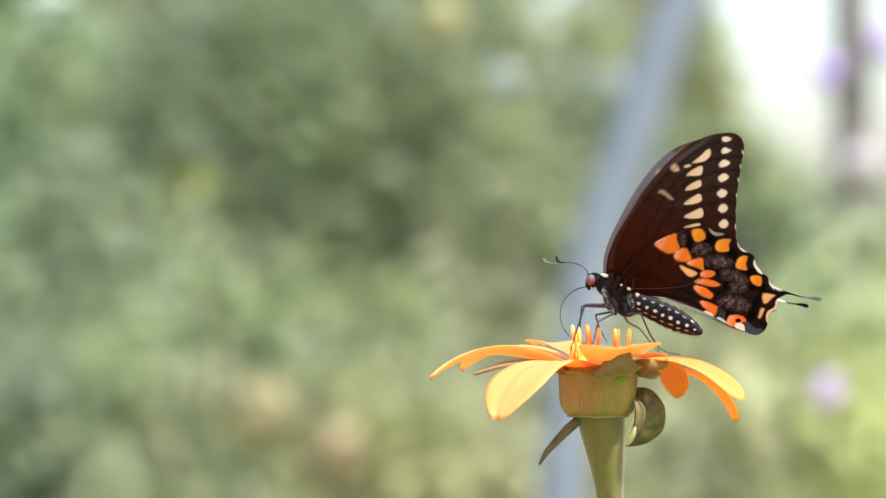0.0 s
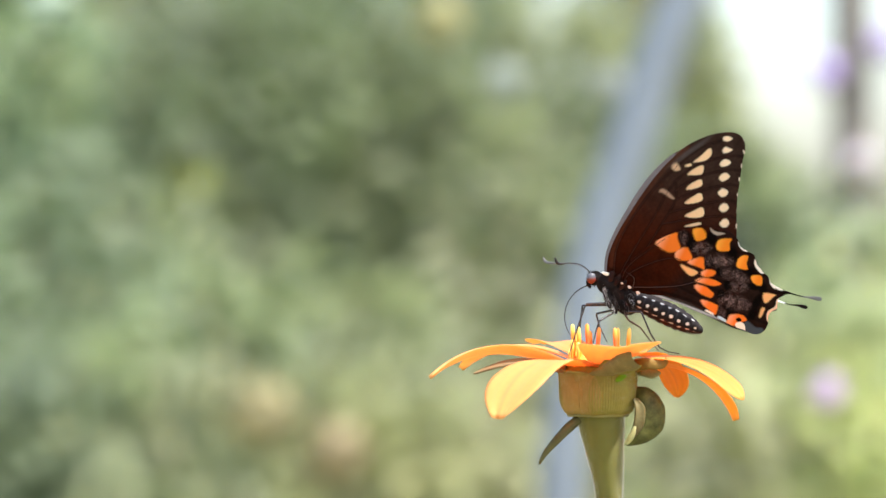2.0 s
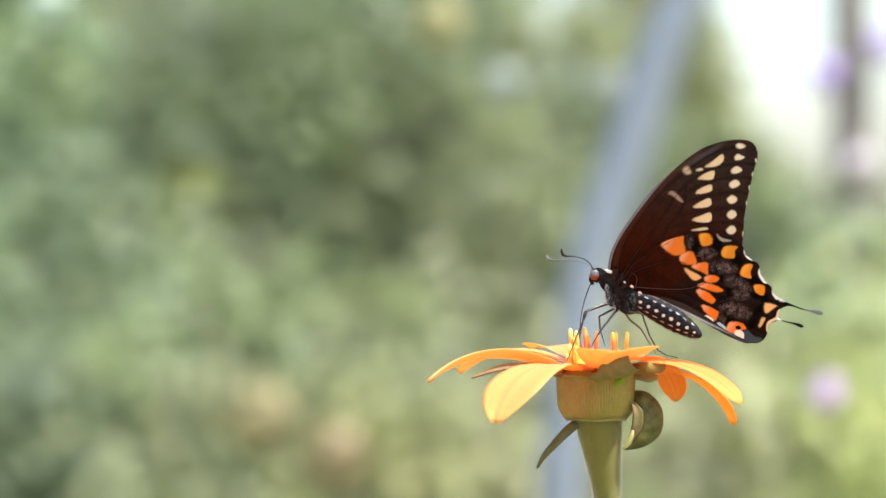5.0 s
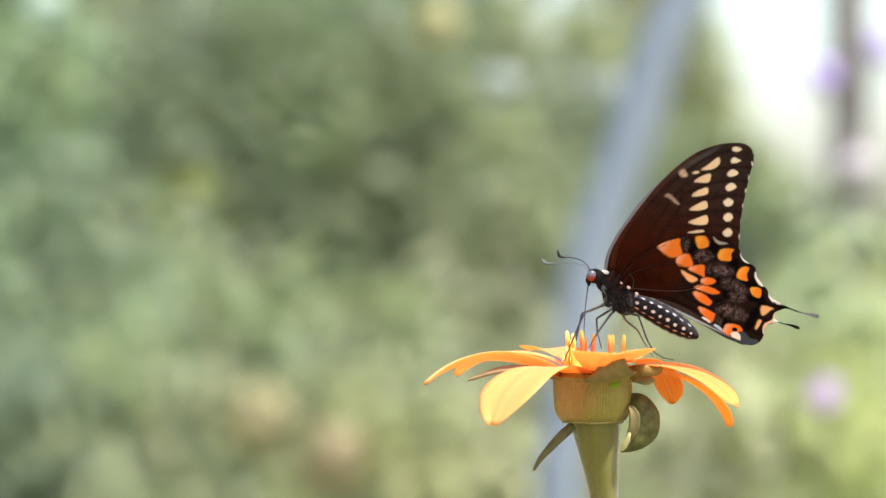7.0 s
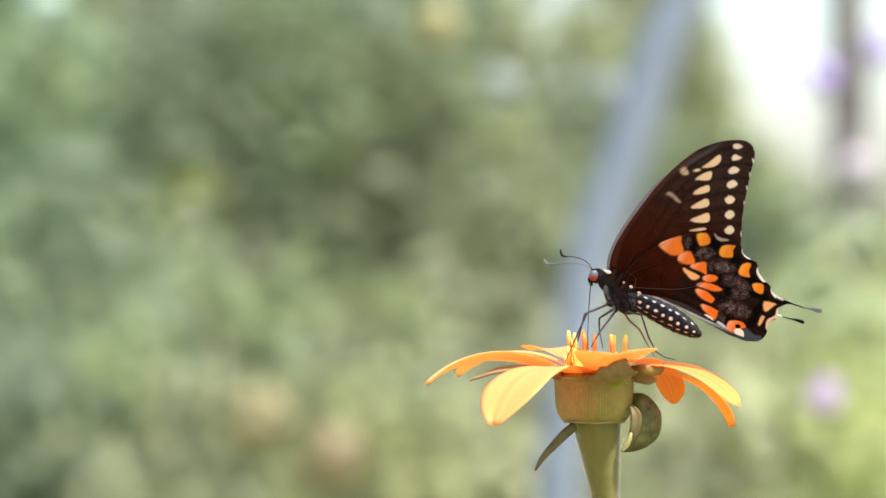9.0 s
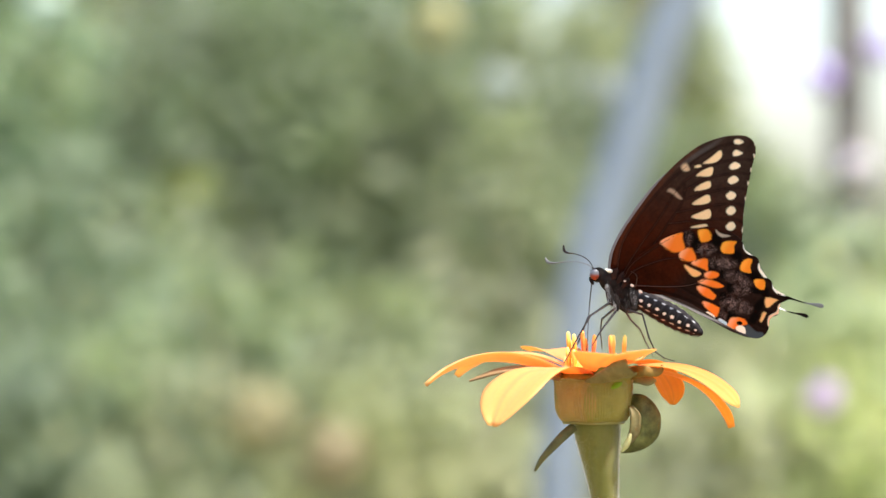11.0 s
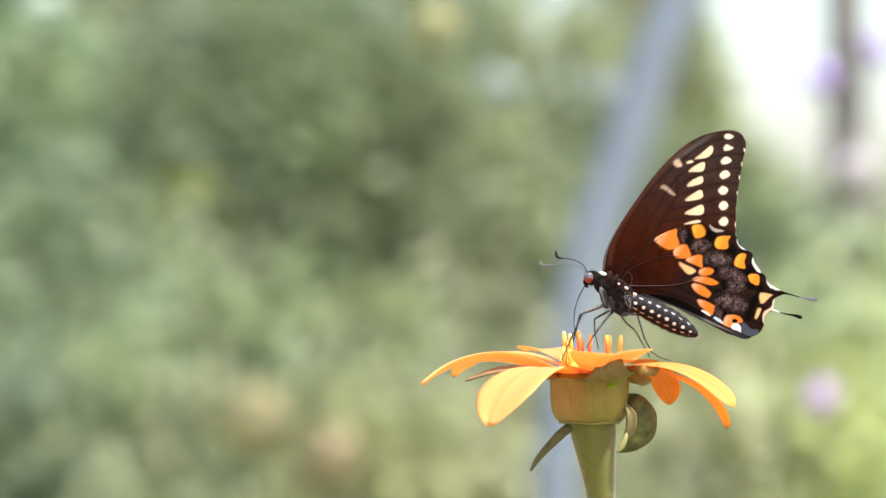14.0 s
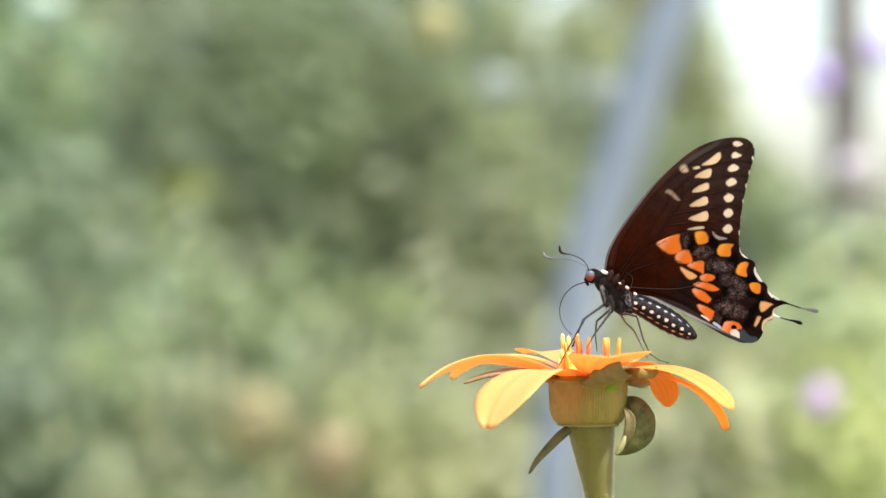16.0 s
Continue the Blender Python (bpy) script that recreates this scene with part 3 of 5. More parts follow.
FORE_VEINS = [((-5.24, 5.78), (-7.75, 13.99), (-6.75, 26.16), (-3.9, 35.84), (-0.23, 43.68), (5.46, 49.07)), ((-4.14, 5.37), (-3.81, 13.6), (-2.95, 22.85), (-2.68, 30.14), (-1.98, 34.3)), ((-2.22, 33.86), (1.4, 40.2), (6.25, 44.5), (9.8, 46.2)), ((-1.07, 31.76), (1.95, 36.7), (7.3, 41.35), (10.9, 42.9)), ((-0.03, 29.9), (3.25, 33.4), (8.6, 38.0), (12.0, 39.3)), ((-0.13, 26.36), (4.75, 30.4), (10.2, 34.65), (13.4, 35.5)), ((-0.48, 23), (5.95, 27.5), (11.95, 31.3), (14.9, 31.9)), ((-4.08, 4.59), (-1.69, 12.28), (-0.53, 22.49), (-0.15, 29.84), (-2.1, 33.92))]
HIND_VEINS = [((-3.08, 5.03), (-3.22, 9.8), (-0.47, 16.04), (3.29, 22.61)), ((-2.59, 5.28), (-1.88, 8.88), (2.08, 13.82), (5.93, 16.76), (10.04, 16.62), (14.04, 15.78)), ((5.93, 16.76), (9.15, 20.98), (21.74, 25.84)), ((10.04, 16.62), (15.8, 19.59), (27.58, 22.44)), ((14.04, 15.78), (20.06, 16.96), (32.68, 20.24)), ((-1.86, 4.68), (3.64, 7.36), (9.55, 10.73), (13.21, 14.07), (14.04, 15.78)), ((13.27, 13.94), (21.43, 14.11), (33.19, 15.83)), ((9.55, 10.73), (17.12, 10.6), (32.85, 11.6)), ((-1.62, 4.48), (5.28, 7.07), (13.51, 8.73), (24.12, 8.54)), ((0.2, 5.1), (-0.79, 7.83), (-3.09, 8.25))]


def mark(p, spots, taper=0.0, soft=0.16, square=2.0):
    """How much of each point lies in one of the spots."""
    m = np.zeros(len(p))
    for a, b, hl, hw, turn in spots:
        c, s = math.cos(radians(turn)), math.sin(radians(turn))
        u = ((p[:, 0] - a) * c + (p[:, 1] - b) * s) / hl
        v = (-(p[:, 0] - a) * s + (p[:, 1] - b) * c) / hw
        v = v / np.clip(1 - taper * 0.5 + taper * 0.5 * u, 0.15, 2)
        d = (np.abs(u) ** square + np.abs(v) ** square) ** (1 / square)
        d = d + 0.07 * np.sin(5 * u + 3 * v + a)
        m = np.maximum(m, 1 - ease(d, 1 - soft, 1 + soft))
    return m


def patch(p, outlines, soft=0.14, ragged=0.1, trim=0.03):
    """How much of each point lies in one of the outlines, and how far along its patch it lies."""
    m, run = np.zeros(len(p)), np.zeros(len(p))
    rag = ragged * (speck(p, 2.6) + 0.6 * speck(p, 6.0))
    for ring in outlines:
        q = np.array([(w.x, w.y) for w in spline([(a, b, 0) for a, b in ring], 4, closed=True)])
        lo, hi = q.min(0), q.max(0)
        box = np.where(((p > lo - 1) & (p < hi + 1)).all(1))[0]
        w = p[box]
        inside, far = np.zeros(len(w), bool), np.full(len(w), 9.0)
        for (x0, y0), (x1, y1) in zip(q, np.roll(q, -1, 0)):
            dx, dy = x1 - x0, y1 - y0
            k = np.clip(((w[:, 0] - x0) * dx + (w[:, 1] - y0) * dy) / (dx * dx + dy * dy + 1e-9), 0, 1)
            far = np.minimum(far, np.hypot(w[:, 0] - x0 - k * dx, w[:, 1] - y0 - k * dy))
            cross = (y0 > w[:, 1]) != (y1 > w[:, 1])
            inside ^= cross & (w[:, 0] < dx * (w[:, 1] - y0) / (dy if abs(dy) > 1e-9 else 1e-9) + x0)
        along = np.clip((w[:, 0] - lo[0]) / (hi[0] - lo[0]), 0, 1)
        s = np.where(inside, far, -far) - trim + rag[box] * (1.6 - 1.2 * along)
        got = ease(s, -soft * (1.7 - along), soft)
        run[box] = np.where(got > m[box], along, run[box])
        m[box] = np.maximum(m[box], got)
    return m, run


def line_mark(p, lines, wide):
    m = np.zeros(len(p))
    for ln in lines:
        q = np.array([(w.x, w.y) for w in spline([(a, b, 0) for a, b in ln], 5)])
        for (x0, y0), (x1, y1) in zip(q[:-1], q[1:]):
            dx, dy = x1 - x0, y1 - y0
            k = np.clip(((p[:, 0] - x0) * dx + (p[:, 1] - y0) * dy) / (dx * dx + dy * dy + 1e-9), 0, 1)
            d = np.hypot(p[:, 0] - x0 - k * dx, p[:, 1] - y0 - k * dy)
            m = np.maximum(m, 1 - ease(d, wide * 0.4, wide))
    return m


def paint(base, layers):
    c = np.array(base, float)
    for m, colour in layers:
        c = c * (1 - m[:, None]) + np.array(colour) * m[:, None]
    return c


def speck(p, scale):
    return np.array([noise.noise((x * scale, y * scale, 3.1)) for x, y in p])


def fore_colours(p):
    """Colour of each point and how dusty its scales are."""
    g = ease(p[:, 1] - 0.25 * p[:, 0], 16, 40)[:, None]
    base = np.array(BROWN) * (1 - g) + np.array((0.043, 0.0235, 0.0170)) * g
    base = base * ((1 + 0.3 * speck(p, 0.35) + 0.2 * speck(p, 1.3)) * (0.62 + 0.38 * ease(np.hypot(p[:, 0], p[:, 1] - 4), 4, 15)))[:, None]
    inner, run = patch(p, FORE_INNER)
    outer, _ = patch(p, FORE_OUTER, trim=0.12)
    tan, _ = patch(p, FORE_TAN, 0.3)
    c = paint(base, [(line_mark(p, [FORE_COSTA], 0.8) * 0.35, (0.13, 0.045, 0.025)), (line_mark(p, FORE_VEINS, 0.5) * 0.45, BLACK), (mark(p, FORE_GREY, 0.0, 0.8) * 0.6, (0.12, 0.10, 0.095)),
                     (inner, CREAM), (inner * (1 - ease(run, 0.0, 0.35)) * 0.3, TAN), (outer, (0.86, 0.72, 0.52)), (tan * 0.85, np.where(p[:, 1:2] > 34, (0.80, 0.56, 0.36), TAN)), (mark(p, FORE_FRINGE), (0.86, 0.74, 0.58))])
    return c, 0.13 - 0.1 * np.maximum(inner, outer)


def upper_colours(p):
    """The upper side, with a grey sheen of glancing sun painted along the front edge."""
    c, dust = fore_colours(p)
    return paint(c, [(line_mark(p, [FORE_COSTA], 2.2) * 0.85, (0.085, 0.080, 0.080))]), dust


def hind_colours(p):
    g = ease(p[:, 0] - 0.2 * p[:, 1], 3.8, 8.654)[:, None]
    base = np.array(BROWN) * (1 - g) + np.array((0.023, 0.0100, 0.0072)) * g
    base = base * ((1 + 0.3 * speck(p, 0.35) + 0.2 * speck(p, 1.3)) * (0.62 + 0.38 * ease(np.hypot(p[:, 0], p[:, 1] - 4), 4, 15)))[:, None]
    dusty, _ = patch(p, HIND_LILAC, 0.9, 0.5, 0.2)
    dusty = dusty * np.clip(0.45 + 1.0 * speck(p, 0.9) + 1.6 * speck(p, 4.2), 0, 1)
    orange, run = patch(p, HIND_ORANGE + HIND_ORANGE_LOW, 0.2, 0.14)
    blush, run_b = patch(p, HIND_BLUSH, 0.2)
    outer, run_u = patch(p, HIND_OUTER)
    fringe, _ = patch(p, HIND_FRINGE, 0.12, 0.04, 0.0)
    lobe, _ = patch(p, LOBE, 0.25, 0.04)
    pale, _ = patch(p, HIND_CRESCENT, 0.16)
    c = paint(base, [(line_mark(p, HIND_VEINS, 0.5) * 0.5, BLACK), (mark(p, HIND_BLACK, 0, 0.4) * (1 - 0.6 * dusty), BLACK), (dusty ** 1.1 * 0.8, LILAC), (blush, BLUSH), (orange, ORANGE), (orange * (1 - ease(run, 0.0, 0.5)) * 0.8, (0.95, 0.50, 0.29)),
                     (outer, DEEP_ORANGE), (outer * (1 - ease(run_u, 0.1, 0.6)) * 0.5, (0.98, 0.52, 0.08)), (mark(p, EYE_PUPIL), BLACK), (pale, (0.50, 0.40, 0.33)), (lobe, (0.07, 0.082, 0.10)), (fringe, WHITE), (patch(p, HIND_FRINGE[3:4], 0.12, 0.04, 0.0)[0], (0.92, 0.62, 0.42)), (patch(p, HIND_FRINGE[5:6], 0.12, 0.04, 0.0)[0], (0.55, 0.72, 0.88))])
    return c, np.clip(0.13 + 0.87 * dusty - 0.12 * np.maximum(np.maximum(orange, outer), np.maximum(np.maximum(fringe, blush), lobe)), 0, 1)


HINGE = 0.6
VEIN_REACH = 16.7


def upper_hind_colours(p):
    """The upper side of a hindwing: plain dark with a pale inner margin."""
    fringe, _ = patch(p, HIND_FRINGE[:4], 0.12, 0.04, 0.0)
    lobe, _ = patch(p, LOBE, 0.25, 0.04)
    base = np.tile(np.array((0.016, 0.009, 0.007)), (len(p), 1)) * (1 + 0.3 * speck(p, 0.35))[:, None]
    return paint(base, [(mark(p, HIND_RIM, 0, 0.7) * 0.5, (0.40, 0.38, 0.37)), (lobe, (0.02, 0.02, 0.024)), (fringe, WHITE)]), np.full(len(p), 0.13)


def wing(name, outline, colours, veins, parent, side, camber, lift, tail=False, label=""):
    """A wing in its own plane: x along the hinge, z above it; side -1 is the mirrored wing."""
    edge = [Vector(q) for q in spline([(a, b, 0) for a, b in outline], 14, closed=True)]
    mid = sum(edge, Vector()) / len(edge)
    rings = 110
    pts, faces = [(mid.x, mid.y)], []
    n = len(edge)
    for k in range(1, rings + 1):
        for q in edge:
            w = mid + (q - mid) * (k / rings)
            pts.append((w.x, w.y))
    for j in range(n):
        faces.append((0, 1 + j, 1 + (j + 1) % n))
    for k in range(rings - 1):
        o = 1 + k * n
        for j in range(n):
            faces.append((o + j, o + n + j, o + n + (j + 1) % n, o + (j + 1) % n))
    if tail:
        o = len(pts)
        spine = spline([(a, b, 0) for a, b in TAIL_LINE], 12)
        m = len(spine)
        for i, q in enumerate(spine):
            u = i / (m - 1)
            d = (spine[min(i + 1, m - 1)] - spine[max(i - 1, 0)]).normalized()
            s = Vector((-d.y, d.x, 0))
            half = 1.0 * (1 - u / 0.45) ** 2 + 0.14 if u < 0.45 else 0.14 + 0.42 * math.sin(min(1, (u - 0.45) / 0.5) * math.pi * 0.5) ** 4
            half *= max(0.1, 1 - max(0, (u - 0.9) / 0.1) ** 2)
            for w in (-1, -0.5, 0, 0.5, 1):
                z = q + s * half * w
                pts.append((z.x, z.y))
        for i in range(m - 1):
            for j in range(4):
                b = o + i * 5 + j
                faces.append((b, b + 1, b + 6, b + 5))
    p = np.array(pts)

    def skin(x, z):
        wave = 0.12 * math.sin(1.1 * x + 0.4 * z)
        return side * (lift + camber * (((z - 8) / 25.0) ** 2 - 0.4) + wave * min(1, max(0, z - 8) / 12))

    verts = [(x * MM, skin(x, z) * MM, z * MM) for x, z in pts]
    ob = mesh_part(name, verts, faces, WING, parent, label)
    c, dust = colours(p)
    if tail:
        o = len(pts) - m * 5
        u = np.repeat(np.linspace(0, 1, m), 5)
        grey = ease(u, 0.5, 0.62)[:, None]
        club = np.array((0.24, 0.25, 0.26)) if side == 1 else np.array(BLACK)
        c[o:] = np.array(BLACK) * (1 - grey) + club * grey
        if side == -1:
            pale = (ease(u, 0.12, 0.2) * (1 - ease(u, 0.42, 0.5)))[:, None]
            c[o:] = c[o:] * (1 - pale) + np.array((0.80, 0.84, 0.86)) * pale
    coloured(ob, "pattern", c)
    coloured(ob, "dust", np.repeat(dust[:, None], 3, 1))
    thicken(ob, 0.09 * MM)
    for i, ln in enumerate(veins):
        if tail and max(a for a, _ in ln) > VEIN_REACH:
            continue
        path = [Vector((q.x, skin(q.x, q.y) , q.y)) * MM for q in spline([(a, b, 0) for a, b in ln], 6)]
        bm = bmesh.new()
        stout = tail and i in (5, 9)
        tube(bm, path, [r * (1.2 if stout else 1.0) * MM for r in (0.13, 0.09, 0.05)], 8)
        part("vein", bm, VEIN_STOUT if stout else VEIN, ob)
    return ob


TAIL_LINE = [(31.01, 19.7), (33.22, 20.68), (35.2, 21.22), (37.9, 21.81), (39.81, 22.47), (41.73, 23.14)]


def b3(x, z, y=0.0):
    return Vector((x, y, z)) * MM


LEGS = []
ANTENNAE = []
LINKS = []


def build_butterfly():
    fly = tagged(new("swallowtail_butterfly"), "dark brown swallowtail butterfly with orange spots feeding on the flower", "butterfly")
    # thorax, with short hair
    bm = bmesh.new()
    ax = Vector((math.cos(radians(34)), 0, -math.sin(radians(34))))
    centre = b3(-0.92, 3.37)
    blob(bm, centre, ax, 5.2 * MM, 3.25 * MM, 28, 20, 0.7)
    blob(bm, b3(0.72, 0.79), ax, 3.4 * MM, 3.0 * MM, 20, 12, 0.75)
    blob(bm, b3(-2, 1.06), (0.5, 0, -0.85), 2.6 * MM, 1.7 * MM, 18, 12, 1.0)
    blob(bm, b3(-3.5, 5.14), ax, 3.4 * MM, 2.7 * MM, 20, 12, 0.95)
    for cx, cz, ex, hl, hw in ((-3.9, 1.9, 0.25, 2.7, 0.95), (-2.3, 0.2, 0.2, 2.2, 0.8), (1.5, 1.7, 0.25, 2.5, 1.35), (0.3, -0.4, 0.15, 1.6, 0.8)):
        blob(bm, b3(cx, cz, -2.0), (ex, 0, -1), hl * MM, hw * MM, 18, 12, 0.8)
    rng = random.Random(3)
    skin = [(v.co.copy(), v.co - centre) for v in bm.verts]
    thorax = part("thorax", bm, FUZZ, fly, "black hairy thorax with grey fuzz")
    for material, zones, count, length in ((HAIR_PALE, ((-4.4, 2.6, 0.75, 2.7), (1.6, 1.9, 0.95, 1.9), (-2.6, -0.4, 0.4, 1.2)), 16000, (0.25, 0.7)), (HAIR, ((-1.0, 2.0, 5.5, 5.5),), 1000, (0.4, 1.1))):
        bm = bmesh.new()
        for _ in range(count):
            co, out = rng.choice(skin)
            co = co + Vector([rng.uniform(-0.4, 0.4) * MM for _ in range(3)])
            x, z = co.x / MM, co.z / MM
            if z > 6.0 - 0.5 * x or not any(math.hypot((x - a - 0.22 * (b - z)) / ra, (z - b) / rb) < rng.uniform(0.6, 1.05) for a, b, ra, rb in zones):
                continue
            d = (out.normalized() * 0.35 + Vector((0.2, -0.1, -1.1)) + Vector([rng.uniform(-0.35, 0.35) for _ in range(3)])).normalized()
            s = d.orthogonal().normalized() * 0.03 * MM
            bm.faces.new([bm.verts.new(q) for q in (co - s, co + s, co + d * rng.uniform(*length) * MM)])
        hair = part("hair", bm, material, thorax)
        hair["kind"] = "stuff"
    for side_y in (-1, 1):
        bm = bmesh.new()
        for cx, cz, ax_x, hl, hw in ((-3.0, 7.0, 0.35, 1.5, 0.75), (-1.6, 6.2, 0.5, 1.6, 0.65), (-0.3, 5.0, 0.7, 1.5, 0.6)):
            blob(bm, b3(cx, cz, 2.3 * side_y), (ax_x, 0, 1), hl * MM, hw * MM, 16, 10, 0.8)
        for _ in range(420):
            x = rng.uniform(-3.8, 0.6)
            co = b3(x, 7.3 - 0.72 * (x + 3.4) + rng.uniform(-1.0, 0.6), side_y * rng.uniform(1.9, 2.9))
            d = Vector((rng.uniform(0.2, 1.0), side_y * rng.uniform(0.0, 0.5), rng.uniform(-0.3, 0.9))).normalized()
            w = d.orthogonal().normalized() * 0.035 * MM
            bm.faces.new([bm.verts.new(q) for q in (co - w, co + w, co + d * rng.uniform(0.5, 1.3) * MM)])
        part("wing_root", bm, ROOT_BROWN, thorax, "dark red-brown hairy wing root")
    for y, s in ((-2.2, 1), (2.2, 1)):
        bm = bmesh.new()
        blob(bm, b3(-4.32, 7.72, y), (1, 0, -0.25), 0.95 * MM, 0.45 * MM, 14, 8, 0.6)
        part("collar_patch", bm, WHITE_SCALE, fly, "cream white shoulder patch")
    # head
    bm = bmesh.new()
    blob(bm, b3(-6.9, 6.63), (0.8, 0, 0.6), 1.9 * MM, 1.75 * MM, 20, 14, 0.95)
    for _ in range(220):
        d = Vector([rng.uniform(-1, 1) for _ in range(3)]).normalized()
        co = b3(-6.9, 6.63) + d * 1.75 * MM
        s = d.orthogonal().normalized() * 0.035 * MM
        a, b, c = (bm.verts.new(q) for q in (co - s, co + s, co + (d + Vector((-0.2, 0, -0.2))) * 0.7 * MM))
        bm.faces.new((a, b, c))
    head = part("head", bm, FUZZ, fly)
    for y in (-1.25, 1.25):
        bm = bmesh.new()
        blob(bm, b3(-7.72, 6.63, y), (0.2, 0, 1), 1.3 * MM, 1.12 * MM, 22, 16, 0.75)
        ob = part("eye", bm, EYEBALL, head, "glossy red-brown compound eye")
        z = np.array([v.co.z for v in ob.data.vertices])
        # the grey top is a painted sky reflection on the red-brown eye
        k = ease(z, z.min() + 0.3 * (z.max() - z.min()), z.min() + 0.65 * (z.max() - z.min()))[:, None]
        coloured(ob, "pattern", np.array((0.19, 0.026, 0.009)) * (1 - k) + np.array((0.085, 0.085, 0.095)) * k)
    bm = bmesh.new()
    blob(bm, b3(-8.4, 5.14, -0.6), (-0.5, 0, 1), 1.1 * MM, 0.5 * MM, 12, 8)
    part("palp", bm, FUZZ, head)
    # abdomen with rows of pale dots
    bm = bmesh.new()
    tip, root = b3(19.08, -6.42), b3(1.8, 1.74)
    n, sides = 96, 72
    d = tip - root
    d_line = d.copy()
    along = d.normalized()
    up = Vector((-along.z, 0, along.x))
    rows = []
    for i in range(n + 1):
        u = i / n
        r = MM * float(np.interp(u, (0, 0.12, 0.3, 0.5, 0.65, 0.8, 0.9, 0.96, 0.99, 1), (1.75, 2.2, 2.55, 2.75, 2.62, 2.15, 1.55, 1.0, 0.55, 0.05)))
        r = max(r, 0.05 * MM) * (1 + 0.025 * math.cos(u * 9 * 2 * math.pi))
        rows.append([root + d * u + Vector((0, 0, -0.9 * MM * math.sin(math.pi * u) * -0.4)) + (up * math.cos(a) + Vector((0, 1, 0)) * math.sin(a)) * r for a in (2 * math.pi * j / sides for j in range(sides + 1))])
    sheet(bm, rows)
    ab = part("abdomen", bm, HIDE, fly, "black abdomen with rows of white dots")
    i, j = np.divmod(np.arange((n + 1) * (sides + 1)), sides + 1)
    u, a = i / n, np.abs((j / sides * 360 + 180) % 360 - 180)
    col = np.tile(np.array((0.010, 0.0072, 0.0066)), (len(u), 1))
    # the redder underside paints light bounced up from the flower
    under = ease(a, 112, 138)[:, None]
    col = col * (1 - under) + np.array((0.024, 0.009, 0.007)) * under
    for row_at, long, wide, first, tone in ((46, 0.26, 5.0, 0.1, (0.34, 0.33, 0.32)), (90, 0.22, 9.0, 0.5, (0.70, 0.54, 0.44)), (124, 0.28, 4.5, 0.25, (0.62, 0.40, 0.31))):
        step = np.floor(u * 9 + first)
        cell = (u * 9 + first) % 1 - 0.5 + 0.06 * np.sin(step * 5.1 + row_at)
        dist = np.hypot(cell / (long * (1 + 0.14 * np.sin(step * 2.7))), (a - row_at - 8 * np.sin(u * 3) - 3 * np.sin(step * 3.3)) / wide)
        m = (1 - ease(dist + 0.12 * np.sin(40 * u + a * 0.5), 0.7, 1.1)) * (u > 0.05) * (u < 0.9)
        col = col * (1 - m[:, None]) + np.array(tone) * m[:, None]
    ring = np.exp(-(((u * 9) % 1 - 0.5) / 0.07) ** 2) * (1 - ease(a, 95, 125))
    # pale segment lines, and an upper half lightened like a lit sheen
    col = col + (0.014 * ring + 0.008 * (1 - ease(a, 55, 100)))[:, None] * np.array((1.0, 1.0, 1.1))
    coloured(ab, "pattern", col)
    bm = bmesh.new()
    for _ in range(900):
        k, turn = rng.uniform(0.05, 0.97), radians(rng.uniform(120, 240))
        row = rows[int(k * n)]
        co = row[int(turn / (2 * math.pi) * sides)]
        d = ((co - root - d_line * k).normalized() * 0.6 + along * 0.8 + Vector((0, 0, -0.2))).normalized()
        w = d.orthogonal().normalized() * 0.04 * MM
        bm.faces.new([bm.verts.new(q) for q in (co - w, co + w, co + d * rng.uniform(0.35, 0.75) * MM)])
    fringe = part("hair_fringe", bm, RUST_HAIR, ab)
    fringe["kind"] = "stuff"
    for x, z, r in ((-0.55, 5.4, 0.65), (1.26, 4.46, 1.0), (3.3, 3.1, 1.0)):
        bm = bmesh.new()
        blob(bm, b3(x, z, -3.1), (1, 0, -0.5), 0.5 * r * MM, 0.35 * r * MM, 10, 8, 0.7)
        part("flank_dot", bm, PEACH_SCALE, fly)
    # antennae
    for pts, mat in (([(-8.12, -0.6, 7.99), (-9.08, -1.2, 9.22), (-10.71, -2, 10.17), (-13.16, -3, 10.58), (-15.06, -3.6, 10.44), (-16.01, -4, 10.85), (-16.42, -4, 12.07)], ANTENNA),
                     ([(-8.26, 0.6, 7.99), (-9.2, 3, 9.0), (-11.4, 10, 9.7), (-13.9, 17, 9.75), (-16.4, 23, 9.55), (-17.9, 26, 9.75), (-18.5, 27, 10.85)], LIT_ANTENNA)):
        bm = bmesh.new()
        tube(bm, [(q - Vector(pts[0])) * MM for q in spline(pts, 8)], [r * MM for r in (0.13, 0.11, 0.11, 0.11, 0.13, 0.30, 0.36, 0.16)], 8)
        ob = part("antenna", bm, mat, head, "thin dark antenna with a hooked club")
        ob.location = Vector(pts[0]) * MM
        ANTENNAE.append((ob, Vector(pts[0]) * MM))
    # wings: the hinge runs along the thorax
    for side in (1, -1):
        f = wing("forewing", FORE_EDGE, fore_colours if side == 1 else upper_colours, FORE_VEINS, fly, side, 1.1, 0.35, False, "dark brown forewing with two rows of cream spots")
        h = wing("hindwing", HIND_EDGE if side == 1 else FAR_HIND_EDGE, hind_colours if side == 1 else upper_hind_colours, HIND_VEINS, fly, side, 0.9, -0.25, True, "dark hindwing with orange spots, scalloped white fringe and a tail")
        WINGS.append((f, h, side))
